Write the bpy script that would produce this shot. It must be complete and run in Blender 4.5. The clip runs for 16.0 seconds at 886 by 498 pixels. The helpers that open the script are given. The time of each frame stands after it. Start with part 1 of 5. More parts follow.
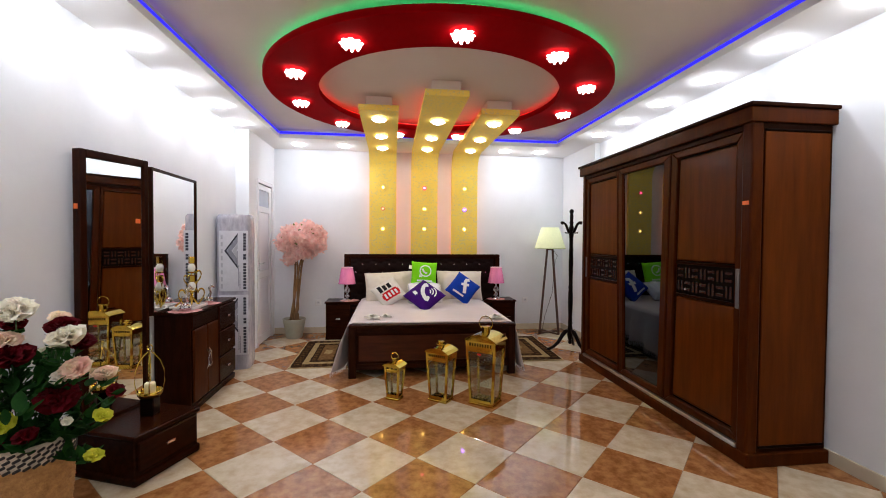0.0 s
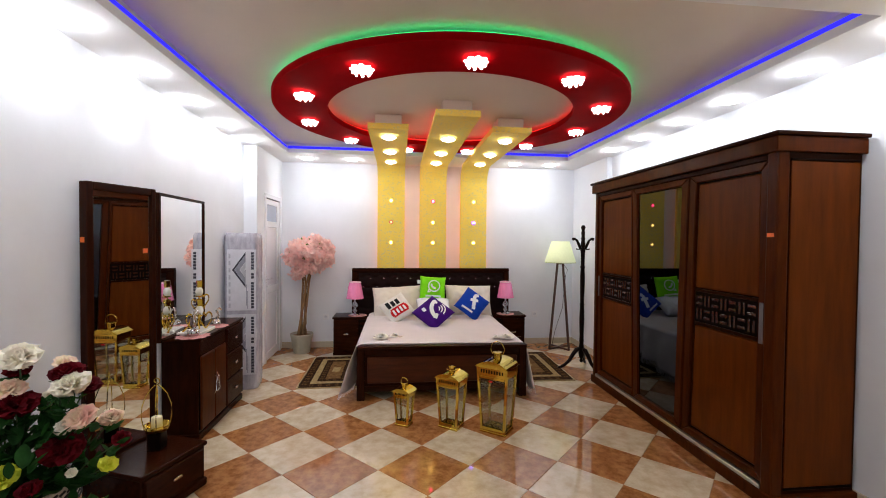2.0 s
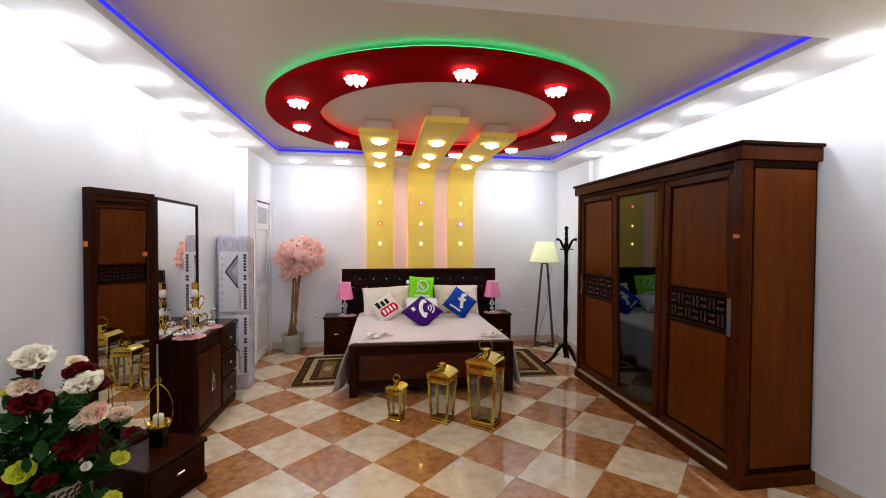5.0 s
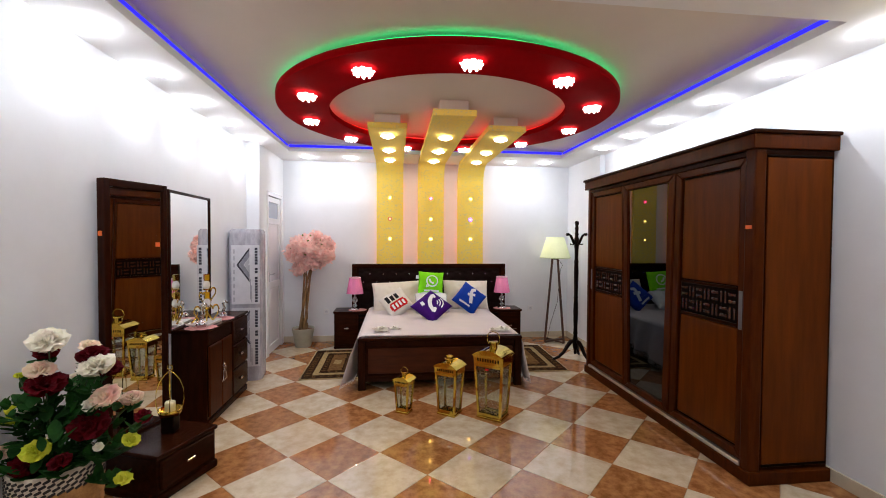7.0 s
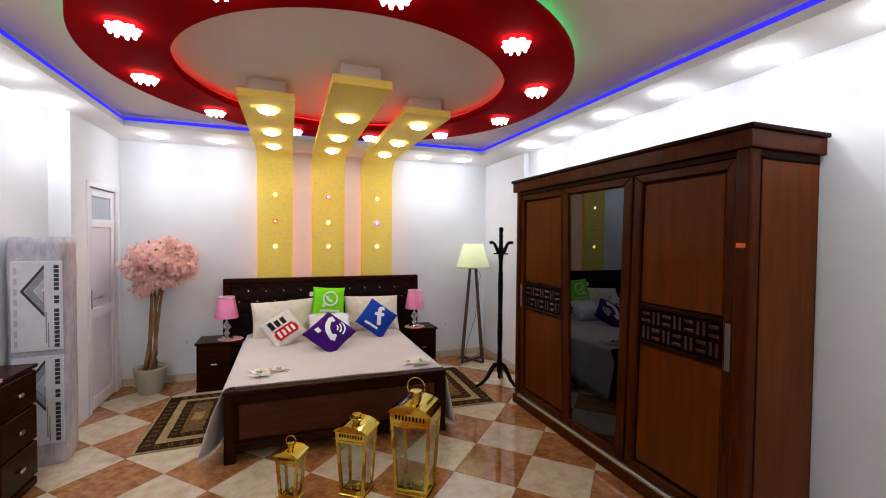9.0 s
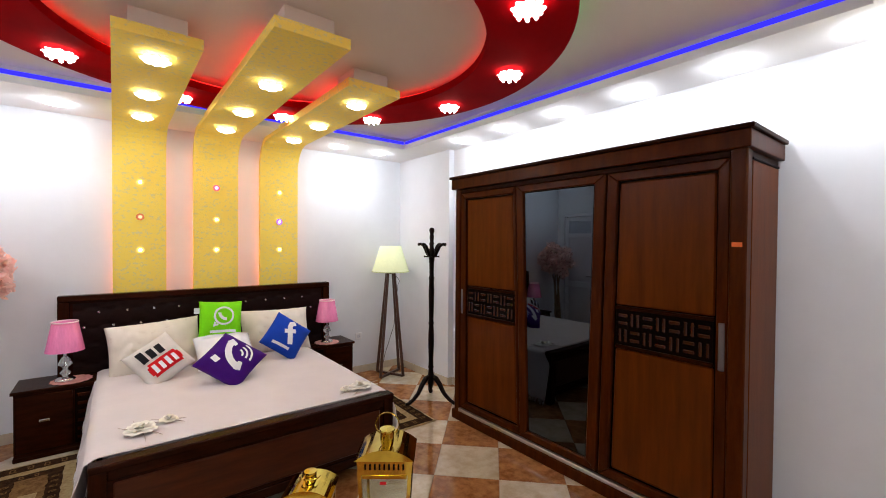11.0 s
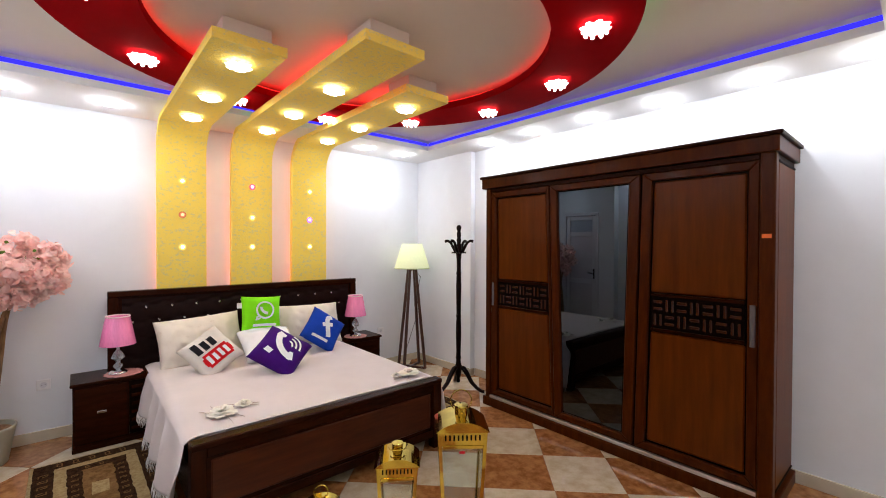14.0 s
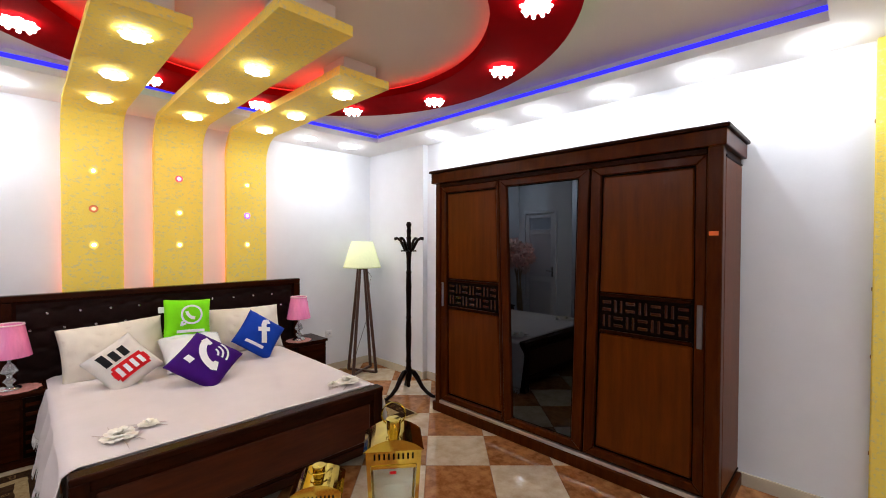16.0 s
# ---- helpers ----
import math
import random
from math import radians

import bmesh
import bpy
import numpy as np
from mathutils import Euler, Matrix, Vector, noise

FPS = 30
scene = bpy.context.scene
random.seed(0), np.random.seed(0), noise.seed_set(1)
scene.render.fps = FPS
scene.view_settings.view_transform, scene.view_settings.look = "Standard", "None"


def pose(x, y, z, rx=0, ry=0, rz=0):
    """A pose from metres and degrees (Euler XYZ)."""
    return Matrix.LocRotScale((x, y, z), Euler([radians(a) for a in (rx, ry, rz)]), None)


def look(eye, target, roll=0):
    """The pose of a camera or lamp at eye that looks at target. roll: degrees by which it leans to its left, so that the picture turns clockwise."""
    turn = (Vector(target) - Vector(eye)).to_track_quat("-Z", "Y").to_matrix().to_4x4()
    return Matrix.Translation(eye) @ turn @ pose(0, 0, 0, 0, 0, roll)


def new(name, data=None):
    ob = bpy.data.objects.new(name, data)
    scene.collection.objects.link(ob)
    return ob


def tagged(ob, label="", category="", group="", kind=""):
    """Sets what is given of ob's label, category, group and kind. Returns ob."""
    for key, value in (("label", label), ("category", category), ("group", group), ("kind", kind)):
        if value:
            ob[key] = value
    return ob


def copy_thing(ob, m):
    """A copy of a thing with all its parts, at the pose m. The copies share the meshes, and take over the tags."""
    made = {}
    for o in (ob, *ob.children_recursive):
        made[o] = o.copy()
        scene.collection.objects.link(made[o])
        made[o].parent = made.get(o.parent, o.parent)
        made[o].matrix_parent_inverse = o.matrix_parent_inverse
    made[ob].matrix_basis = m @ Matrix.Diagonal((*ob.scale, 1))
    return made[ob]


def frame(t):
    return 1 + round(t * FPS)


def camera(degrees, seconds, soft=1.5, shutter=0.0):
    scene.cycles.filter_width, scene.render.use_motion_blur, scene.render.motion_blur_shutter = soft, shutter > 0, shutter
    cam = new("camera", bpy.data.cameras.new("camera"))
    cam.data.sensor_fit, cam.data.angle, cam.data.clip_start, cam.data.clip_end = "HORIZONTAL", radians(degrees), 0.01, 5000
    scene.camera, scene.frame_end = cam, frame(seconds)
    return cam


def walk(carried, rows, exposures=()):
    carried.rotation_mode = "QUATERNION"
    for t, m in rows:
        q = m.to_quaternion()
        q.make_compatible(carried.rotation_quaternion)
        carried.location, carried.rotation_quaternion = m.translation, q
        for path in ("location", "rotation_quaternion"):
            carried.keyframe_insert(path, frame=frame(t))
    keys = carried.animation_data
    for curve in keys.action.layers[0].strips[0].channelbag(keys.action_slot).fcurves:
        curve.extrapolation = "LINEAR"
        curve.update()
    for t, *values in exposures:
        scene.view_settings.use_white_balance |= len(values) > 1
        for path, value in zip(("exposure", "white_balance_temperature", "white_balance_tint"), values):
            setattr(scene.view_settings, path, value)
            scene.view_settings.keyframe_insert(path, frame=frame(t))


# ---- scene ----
cam = camera(93.3, 16.0, soft=1.0)
PATH = [
    (0, (-0.018, -0.091, 1.385), (0.225, 1.894, 1.339), 0.4),
    (0.5, (-0.005, -0.097, 1.356), (0.229, 1.889, 1.311), 0.5),
    (1, (-0.013, -0.086, 1.372), (0.207, 1.902, 1.333), 0.5),
    (1.5, (-0.028, -0.056, 1.451), (0.177, 1.933, 1.41), 0.5),
    (2, (-0.051, -0.012, 1.576), (0.164, 1.976, 1.533), 0.5),
    (2.5, (-0.09, 0.05, 1.659), (0.154, 2.035, 1.618), 0.2),
    (3, (-0.096, 0.094, 1.668), (0.176, 2.075, 1.629), 0.2),
    (3.5, (-0.128, 0.045, 1.648), (0.156, 2.024, 1.607), 0.1),
    (4, (-0.127, -0.032, 1.636), (0.165, 1.946, 1.594), 0.1),
    (6.5, (-0.072, -0.218, 1.534), (0.171, 1.767, 1.486), 0.4),
    (7, (-0.068, -0.159, 1.539), (0.158, 1.827, 1.49), 0.3),
    (7.5, (-0.078, -0.04, 1.616), (0.182, 1.942, 1.571), 0.4),
    (8, (-0.028, 0.163, 1.655), (0.322, 2.132, 1.603), 0.2),
    (8.5, (0.011, 0.405, 1.681), (0.482, 2.348, 1.631), 0.5),
    (9, (0.0, 0.778, 1.644), (0.692, 2.654, 1.593), 0.5),
    (9.5, (-0.039, 1.1, 1.642), (0.917, 2.856, 1.604), 0.6),
    (9.7, (-0.023, 1.233, 1.647), (0.999, 2.952, 1.608), 0.7),
    (12, (-0.635, 1.533, 1.603), (0.645, 3.069, 1.578), 0.2),
    (12.5, (-0.695, 1.567, 1.615), (0.595, 3.096, 1.587), 0.4),
    (13, (-0.772, 1.616, 1.575), (0.525, 3.139, 1.548), 0.4),
    (13.5, (-0.824, 1.634, 1.564), (0.478, 3.153, 1.538), 0.2),
    (14, (-0.862, 1.636, 1.568), (0.449, 3.146, 1.545), 0.2),
    (14.5, (-0.888, 1.645, 1.565), (0.425, 3.153, 1.535), 0.2),
    (15, (-0.892, 1.666, 1.534), (0.426, 3.171, 1.504), 0.2),
    (15.5, (-0.833, 1.659, 1.587), (0.493, 3.156, 1.564), 0.3),
    (16, (-0.575, 1.67, 1.568), (0.847, 3.076, 1.535), 0.2),
]
walk(cam, [(t, look(eye, target, roll)) for t, eye, target, roll in PATH], exposures=[(0, 0.58), (7, 0.60), (9.2, 0.52), (12, 0.76), (16, 0.74)])

# ---------------------------------------------------------------- light
world = bpy.data.worlds.new("world")
scene.world = world
world.use_nodes = True
world.node_tree.nodes["Background"].inputs[0].default_value = (0.75, 0.85, 1.0, 1)
world.node_tree.nodes["Background"].inputs[1].default_value = 0.02

SOFFIT, CEIL = 2.67, 2.79
XL, XR, YB, YF = -1.85, 2.71, 6.20, -2.6
CX0, CX1, CY0, CY1 = -1.45, 2.25, 1.78, 5.50
SPOT_POWER, GLOBE_POWER, FLOWER, WALL_LED = 9.2, 1.3, 30.0, 12.0


def spot_lamp(x, y, z, power, cone=120, blend=0.7, size=0.035):
    data = bpy.data.lights.new("downlight", "SPOT")
    data.energy, data.spot_size, data.spot_blend, data.shadow_soft_size = power, radians(cone), blend, size
    data.color = (0.90, 0.925, 1.0)
    ob = new("downlight_beam", data)
    ob.location = (x, y, z)
    data = bpy.data.lights.new("downlight", "POINT")
    data.energy, data.shadow_soft_size, data.color = GLOBE_POWER, 0.03, (0.90, 0.925, 1.0)
    globe = new("downlight_globe", data)
    globe.location = (x, y, z - 0.03)
    return tagged(ob, kind="structure"), tagged(globe, kind="structure")


# ---------------------------------------------------------------- materials
def material(name, color, rough=0.5, metal=0.0, vary=0.0, scale=8.0, stretch=(1, 1, 1), bump=0.0, bump_scale=60.0,
             second=None, contrast=(0.35, 0.65), coat=0.0, spec=0.5, trans=0.0, emit=0.0, emit_color=None, per_object=False, sheen=0.0,
             rough_vary=0.0, alpha=1.0):
    m = bpy.data.materials.new(name)
    m.use_nodes = True
    nt = m.node_tree
    b = nt.nodes["Principled BSDF"]
    b.inputs["Base Color"].default_value = (*color, 1)
    b.inputs["Roughness"].default_value = rough
    b.inputs["Metallic"].default_value = metal
    b.inputs["Coat Weight"].default_value = coat
    b.inputs["Coat Roughness"].default_value = 0.12
    b.inputs["Specular IOR Level"].default_value = spec
    b.inputs["Transmission Weight"].default_value = trans
    b.inputs["Sheen Weight"].default_value = sheen
    b.inputs["Alpha"].default_value = alpha
    if emit:
        b.inputs["Emission Color"].default_value = (*(emit_color or color), 1)
        b.inputs["Emission Strength"].default_value = emit
    if vary or bump or second or rough_vary:
        tc = nt.nodes.new("ShaderNodeTexCoord")
        mp = nt.nodes.new("ShaderNodeMapping")
        mp.inputs["Scale"].default_value = stretch
        nt.links.new(tc.outputs["Object"], mp.inputs["Vector"])
        src = mp.outputs["Vector"]
        if per_object:
            oi = nt.nodes.new("ShaderNodeObjectInfo")
            mul = nt.nodes.new("ShaderNodeMath")
            mul.operation = "MULTIPLY"
            mul.inputs[1].default_value = 57.0
            nt.links.new(oi.outputs["Random"], mul.inputs[0])
            add = nt.nodes.new("ShaderNodeVectorMath")
            nt.links.new(src, add.inputs[0])
            nt.links.new(mul.outputs[0], add.inputs[1])
            src = add.outputs[0]
        n1 = nt.nodes.new("ShaderNodeTexNoise")
        n1.inputs["Scale"].default_value = scale
        n1.inputs["Detail"].default_value = 8
        n1.inputs["Roughness"].default_value = 0.62
        nt.links.new(src, n1.inputs["Vector"])
        if vary or second:
            ramp = nt.nodes.new("ShaderNodeValToRGB")
            other = second or tuple(c * (1 - vary) for c in color)
            ramp.color_ramp.elements[0].position, ramp.color_ramp.elements[1].position = contrast
            ramp.color_ramp.elements[0].color = (*other, 1)
            ramp.color_ramp.elements[1].color = (*color, 1)
            nt.links.new(n1.outputs["Fac"], ramp.inputs["Fac"])
            nt.links.new(ramp.outputs["Color"], b.inputs["Base Color"])
        if rough_vary:
            mr = nt.nodes.new("ShaderNodeMapRange")
            mr.inputs["To Min"].default_value, mr.inputs["To Max"].default_value = max(0.02, rough - rough_vary), rough + rough_vary
            nt.links.new(n1.outputs["Fac"], mr.inputs["Value"])
            nt.links.new(mr.outputs[0], b.inputs["Roughness"])
        if bump:
            n2 = nt.nodes.new("ShaderNodeTexNoise")
            n2.inputs["Scale"].default_value = bump_scale
            n2.inputs["Detail"].default_value = 4
            nt.links.new(src, n2.inputs["Vector"])
            bp = nt.nodes.new("ShaderNodeBump")
            bp.inputs["Strength"].default_value = bump
            bp.inputs["Distance"].default_value = 0.01
            nt.links.new(n2.outputs["Fac"], bp.inputs["Height"])
            nt.links.new(bp.outputs["Normal"], b.inputs["Normal"])
    return m


def glow(name, color, strength):
    m = bpy.data.materials.new(name)
    m.use_nodes = True
    nt = m.node_tree
    nt.nodes.remove(nt.nodes["Principled BSDF"])
    e = nt.nodes.new("ShaderNodeEmission")
    e.inputs[0].default_value, e.inputs[1].default_value = (*color, 1), strength
    nt.links.new(e.outputs[0], nt.nodes["Material Output"].inputs[0])
    return m


M_WALL = material("white_wall_paint", (0.78, 0.80, 0.84), 0.6, vary=0.05, scale=2.5, bump=0.05, bump_scale=90)
M_CEIL = material("ceiling_paint", (0.73, 0.65, 0.57), 0.8, spec=0.2, vary=0.04, scale=1.5, bump=0.04, bump_scale=70)
M_BORDER = material("white_border_paint", (0.82, 0.81, 0.80), 0.8, spec=0.2, vary=0.03, scale=2, bump=0.04, bump_scale=70)
M_RED = material("red_ceiling_paint", (0.31, 0.001, 0.003), 0.8, spec=0.01, vary=0.2, scale=3, bump=0.05)
M_YELLOW = material("yellow_flake_plaster", (0.92, 0.70, 0.13), 0.8, spec=0.15, second=(0.70, 0.62, 0.32), scale=38, stretch=(0.9, 1.2, 1.3), contrast=(0.34, 0.47), bump=0.35, bump_scale=80)
M_GROUT = material("tile_grout", (0.34, 0.24, 0.15), 0.8, vary=0.2, scale=30)
M_CREAM = material("cream_marble_tile", (0.64, 0.53, 0.385), 0.05, second=(0.47, 0.35, 0.22), scale=10, contrast=(0.3, 0.62), per_object=True, rough_vary=0.015, spec=0.8)
M_BROWN = material("brown_marble_tile", (0.44, 0.195, 0.068), 0.05, second=(0.235, 0.082, 0.024), scale=15, contrast=(0.36, 0.64), per_object=True, rough_vary=0.015, spec=0.8)
M_SKIRT = material("cream_skirting_tile", (0.62, 0.55, 0.42), 0.15, vary=0.12, scale=6)
M_WOOD = material("walnut_veneer", (0.126, 0.0295, 0.0028), 0.30, second=(0.066, 0.0138, 0.0014), scale=4, stretch=(4.5, 4.5, 0.45), contrast=(0.25, 0.75), spec=0.04, coat=0.08, bump=0.03, bump_scale=40)
M_FRAME = material("dark_walnut_frame", (0.026, 0.0055, 0.0008), 0.32, second=(0.012, 0.0025, 0.0004), scale=5, stretch=(6, 6, 1), contrast=(0.3, 0.7), spec=0.03)
M_POST = material("walnut_moulding", (0.074, 0.0150, 0.0016), 0.28, second=(0.034, 0.0065, 0.0008), scale=5, stretch=(5, 5, 0.8), contrast=(0.3, 0.7), spec=0.04, coat=0.05)
M_GROOVE = material("black_stain_and_hole_shade", (0.006, 0.002, 0.001), 0.4, vary=0.3, scale=12, spec=0.03)
M_CARVE = material("carved_slat_wood", (0.048, 0.014, 0.005), 0.22, vary=0.3, scale=14, spec=0.4)
M_MAHOG = material("dark_mahogany", (0.032, 0.0066, 0.0016), 0.25, second=(0.013, 0.0026, 0.0008), scale=5, stretch=(1, 5, 5), contrast=(0.3, 0.7), spec=0.07)
M_MAHOGV = material("dark_mahogany_upright", (0.032, 0.0066, 0.0016), 0.25, second=(0.013, 0.0026, 0.0008), scale=5, stretch=(6, 6, 0.8), contrast=(0.3, 0.7), spec=0.07)
M_BLACKWOOD = material("black_stained_wood", (0.008, 0.003, 0.002), 0.3, vary=0.3, scale=9, stretch=(5, 5, 1), spec=0.1)
M_LEATHER = material("dark_quilted_leather", (0.014, 0.005, 0.004), 0.42, spec=0.08, vary=0.3, scale=30, bump=0.15, bump_scale=160)
M_MIRROR = material("silver_mirror", (0.86, 0.87, 0.87), 0.015, metal=1.0)
M_DARKMIRROR = material("smoked_mirror", (0.062, 0.072, 0.083), 0.02, metal=1.0)
M_CHROME = material("chrome", (0.75, 0.75, 0.77), 0.12, metal=1.0)
M_STEEL = material("brushed_steel", (0.55, 0.55, 0.56), 0.3, metal=1.0)
M_GOLD = material("polished_brass", (0.66, 0.47, 0.075), 0.07, metal=1.0, vary=0.2, scale=14, rough_vary=0.06)
M_HANDLE = material("dark_pewter", (0.20, 0.19, 0.20), 0.38, metal=1.0)
M_GLASS = material("clear_glass", (0.84, 0.89, 0.87), 0.03, trans=1.0)
M_SHEET = material("white_satin_bedspread", (0.68, 0.60, 0.585), 0.6, vary=0.06, scale=5, bump=0.12, bump_scale=14, sheen=0.2)
M_LACE = material("white_lace_edge", (0.80, 0.76, 0.74), 0.8, vary=0.15, scale=50, bump=0.5, bump_scale=120)
M_PILLOW = material("beige_floral_pillowcase", (0.72, 0.65, 0.55), 0.7, second=(0.54, 0.43, 0.34), scale=11, contrast=(0.22, 0.42), bump=0.2, bump_scale=22)
M_WHITE = material("white_plastic", (0.80, 0.80, 0.82), 0.3, vary=0.03, scale=8)
M_DOORPLASTIC = material("white_door_plastic", (0.78, 0.78, 0.82), 0.25, vary=0.04, scale=3)
M_DOORPANEL = material("white_door_panel", (0.66, 0.64, 0.69), 0.35, vary=0.05, scale=4)
M_FROST = material("frosted_door_glass", (0.42, 0.46, 0.55), 0.2, vary=0.06, scale=3)
M_BLUE_LED = glow("blue_led", (0.028, 0.022, 1.0), 1.1)
M_GREEN_LED = glow("green_led", (0.0, 1.0, 0.25), 1.8)
M_RED_LED = glow("red_led", (1.0, 0.015, 0.012), 2.0)
M_PINKGLOW_LED = glow("warm_red_led", (1.0, 0.06, 0.045), 2.0)
M_PINKWALL_LED = glow("pink_led", (1.0, 0.25, 0.17), 4.6)
M_FLOWER = glow("flower_lamp_light", (1.0, 0.93, 0.86), FLOWER)
M_FLOWERGLASS = material("flower_lamp_glass", (0.95, 0.95, 0.95), 0.1, emit=7.0, emit_color=(1.0, 0.93, 0.88))
M_DOWN = glow("downlight_disc", (0.92, 0.96, 1.0), 12.0)
M_WARMDOT = glow("warm_dot", (1.0, 0.52, 0.10), WALL_LED * 1.6)
M_REDDOT = glow("red_dot", (1.0, 0.04, 0.10), WALL_LED * 2.2)
M_VIOLETDOT = glow("violet_dot", (0.20, 0.05, 1.0), WALL_LED * 2.5)
M_DIMDOT = glow("dim_dot", (1.0, 0.45, 0.25), 1.5)
# Emissive rims stand for the halo that lens glow spreads round each light.
BEZEL_HALO = {M_WARMDOT: glow("warm_bezel_halo", (1.0, 0.62, 0.14), 1.0), M_REDDOT: glow("red_bezel_halo", (1.0, 0.10, 0.12), 1.3), M_VIOLETDOT: glow("violet_bezel_halo", (0.30, 0.14, 1.0), 1.3), M_DIMDOT: glow("dim_bezel_halo", (0.75, 0.20, 0.08), 0.6)}


# ---------------------------------------------------------------- mesh helpers
def thing(name, x=0, y=0, z=0, turn=0, label="", category="", group="", kind=""):
    ob = new(name)
    ob.empty_display_size = 0.1
    ob.matrix_basis = pose(x, y, z, 0, 0, turn)
    return tagged(ob, label, category, group, kind)


def part(name, bm, mat, parent=None, label="", smooth=False, at=None):
    me = bpy.data.meshes.new(name)
    bmesh.ops.recalc_face_normals(bm, faces=bm.faces)
    bm.to_mesh(me)
    bm.free()
    me.materials.append(mat)
    if smooth:
        me.polygons.foreach_set("use_smooth", [True] * len(me.polygons))
    ob = new(name, me)
    ob.parent = parent
    if at is not None:
        ob.matrix_basis = at
    return tagged(ob, label)


def again(ob, at, name=None):
    o = ob.copy()
    scene.collection.objects.link(o)
    o.matrix_basis = at
    if name:
        o.name = name
    return o


def box(x0, x1, y0, y1, z0, z1, bevel=0.003, seg=1, bm=None):
    bm0 = bmesh.new()
    bmesh.ops.create_cube(bm0, size=1)
    for v in bm0.verts:
        v.co = Vector(((x0 + x1) / 2 + v.co.x * (x1 - x0), (y0 + y1) / 2 + v.co.y * (y1 - y0), (z0 + z1) / 2 + v.co.z * (z1 - z0)))
    if bevel:
        bevel = min(bevel, 0.45 * min(x1 - x0, y1 - y0, z1 - z0))
        bmesh.ops.bevel(bm0, geom=list(bm0.edges), offset=bevel, segments=seg, affect="EDGES", profile=0.5)
    return merge(bm, bm0)


def merge(bm, other):
    if bm is None:
        return other
    me = bpy.data.meshes.new("tmp")
    other.to_mesh(me)
    other.free()
    bm.from_mesh(me)
    bpy.data.meshes.remove(me)
    return bm


def prism(points, z0, z1, bm=None, bevel=0.0):
    b = bmesh.new()
    lo = [b.verts.new((x, y, z0)) for x, y in points]
    hi = [b.verts.new((x, y, z1)) for x, y in points]
    n = len(points)
    b.faces.new(lo[::-1])
    b.faces.new(hi)
    for i in range(n):
        b.faces.new((lo[i], lo[(i + 1) % n], hi[(i + 1) % n], hi[i]))
    if bevel:
        bmesh.ops.bevel(b, geom=list(b.edges), offset=bevel, segments=1, affect="EDGES")
    return merge(bm, b)


def lathe(profile, seg=24, x=0, y=0, wave=None, bm=None):
    b = bmesh.new()
    rings = []
    for r, z in profile:
        if r < 1e-5:
            rings.append([b.verts.new((x, y, z))])
        else:
            rings.append([b.verts.new((x + r * (1 + (wave(k / seg) if wave else 0)) * math.cos(2 * math.pi * k / seg), y + r * (1 + (wave(k / seg) if wave else 0)) * math.sin(2 * math.pi * k / seg), z)) for k in range(seg)])
    for a, c in zip(rings, rings[1:]):
        for k in range(seg):
            q = (k + 1) % seg
            if len(a) == 1 and len(c) == 1:
                continue
            if len(a) == 1:
                b.faces.new((a[0], c[q], c[k]))
            elif len(c) == 1:
                b.faces.new((a[k], a[q], c[0]))
            else:
                b.faces.new((a[k], a[q], c[q], c[k]))
    return merge(bm, b)


def tube(points, r, seg=8, bm=None, closed=False):
    b = bmesh.new()
    pts = [Vector(p) for p in points]
    radii = r if isinstance(r, (list, tuple)) else [r] * len(pts)
    rings = []
    n = len(pts)
    up = Vector((0, 0, 1))
    for i, p in enumerate(pts):
        a = pts[(i - 1) % n] if closed or i else p
        c = pts[(i + 1) % n] if closed or i < n - 1 else p
        d = (c - a).normalized()
        s = d.cross(up)
        if s.length < 0.05:
            s = d.cross(Vector((0, 1, 0)))
        s.normalize()
        w = s.cross(d)
        rings.append([b.verts.new(p + radii[i] * (math.cos(2 * math.pi * k / seg) * s + math.sin(2 * math.pi * k / seg) * w)) for k in range(seg)])
    for i in range(n if closed else n - 1):
        a, c = rings[i], rings[(i + 1) % n]
        for k in range(seg):
            b.faces.new((a[k], a[(k + 1) % seg], c[(k + 1) % seg], c[k]))
    if not closed:
        b.faces.new(rings[0][::-1])
        b.faces.new(rings[-1])
    return merge(bm, b)


def sheet(fn, nu, nv, bm=None, thick=0.0):
    b = bmesh.new()
    g = [[b.verts.new(fn(i / nu, j / nv)) for j in range(nv + 1)] for i in range(nu + 1)]
    for i in range(nu):
        for j in range(nv):
            b.faces.new((g[i][j], g[i + 1][j], g[i + 1][j + 1], g[i][j + 1]))
    if thick:
        bmesh.ops.recalc_face_normals(b, faces=b.faces)
        bmesh.ops.solidify(b, geom=list(b.faces), thickness=thick)
    return merge(bm, b)


def structure(name, bm, mat, label="", category="", smooth=False):
    return tagged(part(name, bm, mat, None, smooth=smooth), label, category, kind="structure")


# ---------------------------------------------------------------- room shell
T = 0.15
structure("wall_back", box(XL - T, XR + T, YB, YB + T, -0.02, 3.0, 0), M_WALL, "white painted plaster wall behind the bed", "wall")
structure("wall_left", box(XL - T, XL, YF, YB, -0.02, 3.0, 0), M_WALL, "white painted plaster wall with light scallops", "wall")
structure("wall_right", box(XR, XR + T, YF, YB, -0.02, 3.0, 0), M_WALL, "white painted plaster wall behind the wardrobe", "wall")
# Added to close the room; the showroom really runs on behind the viewer.
structure("wall_front", box(XL - T, XR + T, YF - T, YF, -0.02, 3.0, 0), M_WALL, "plain white wall added unseen to close the room behind the viewer", "wall")
DOOR_Y0, DOOR_Y1, DOOR_TOP, NIB = 5.40, 6.10, 2.14, 5.12
XD = -1.70
nib = box(XL, XD, NIB, DOOR_Y0, 0, SOFFIT, 0)
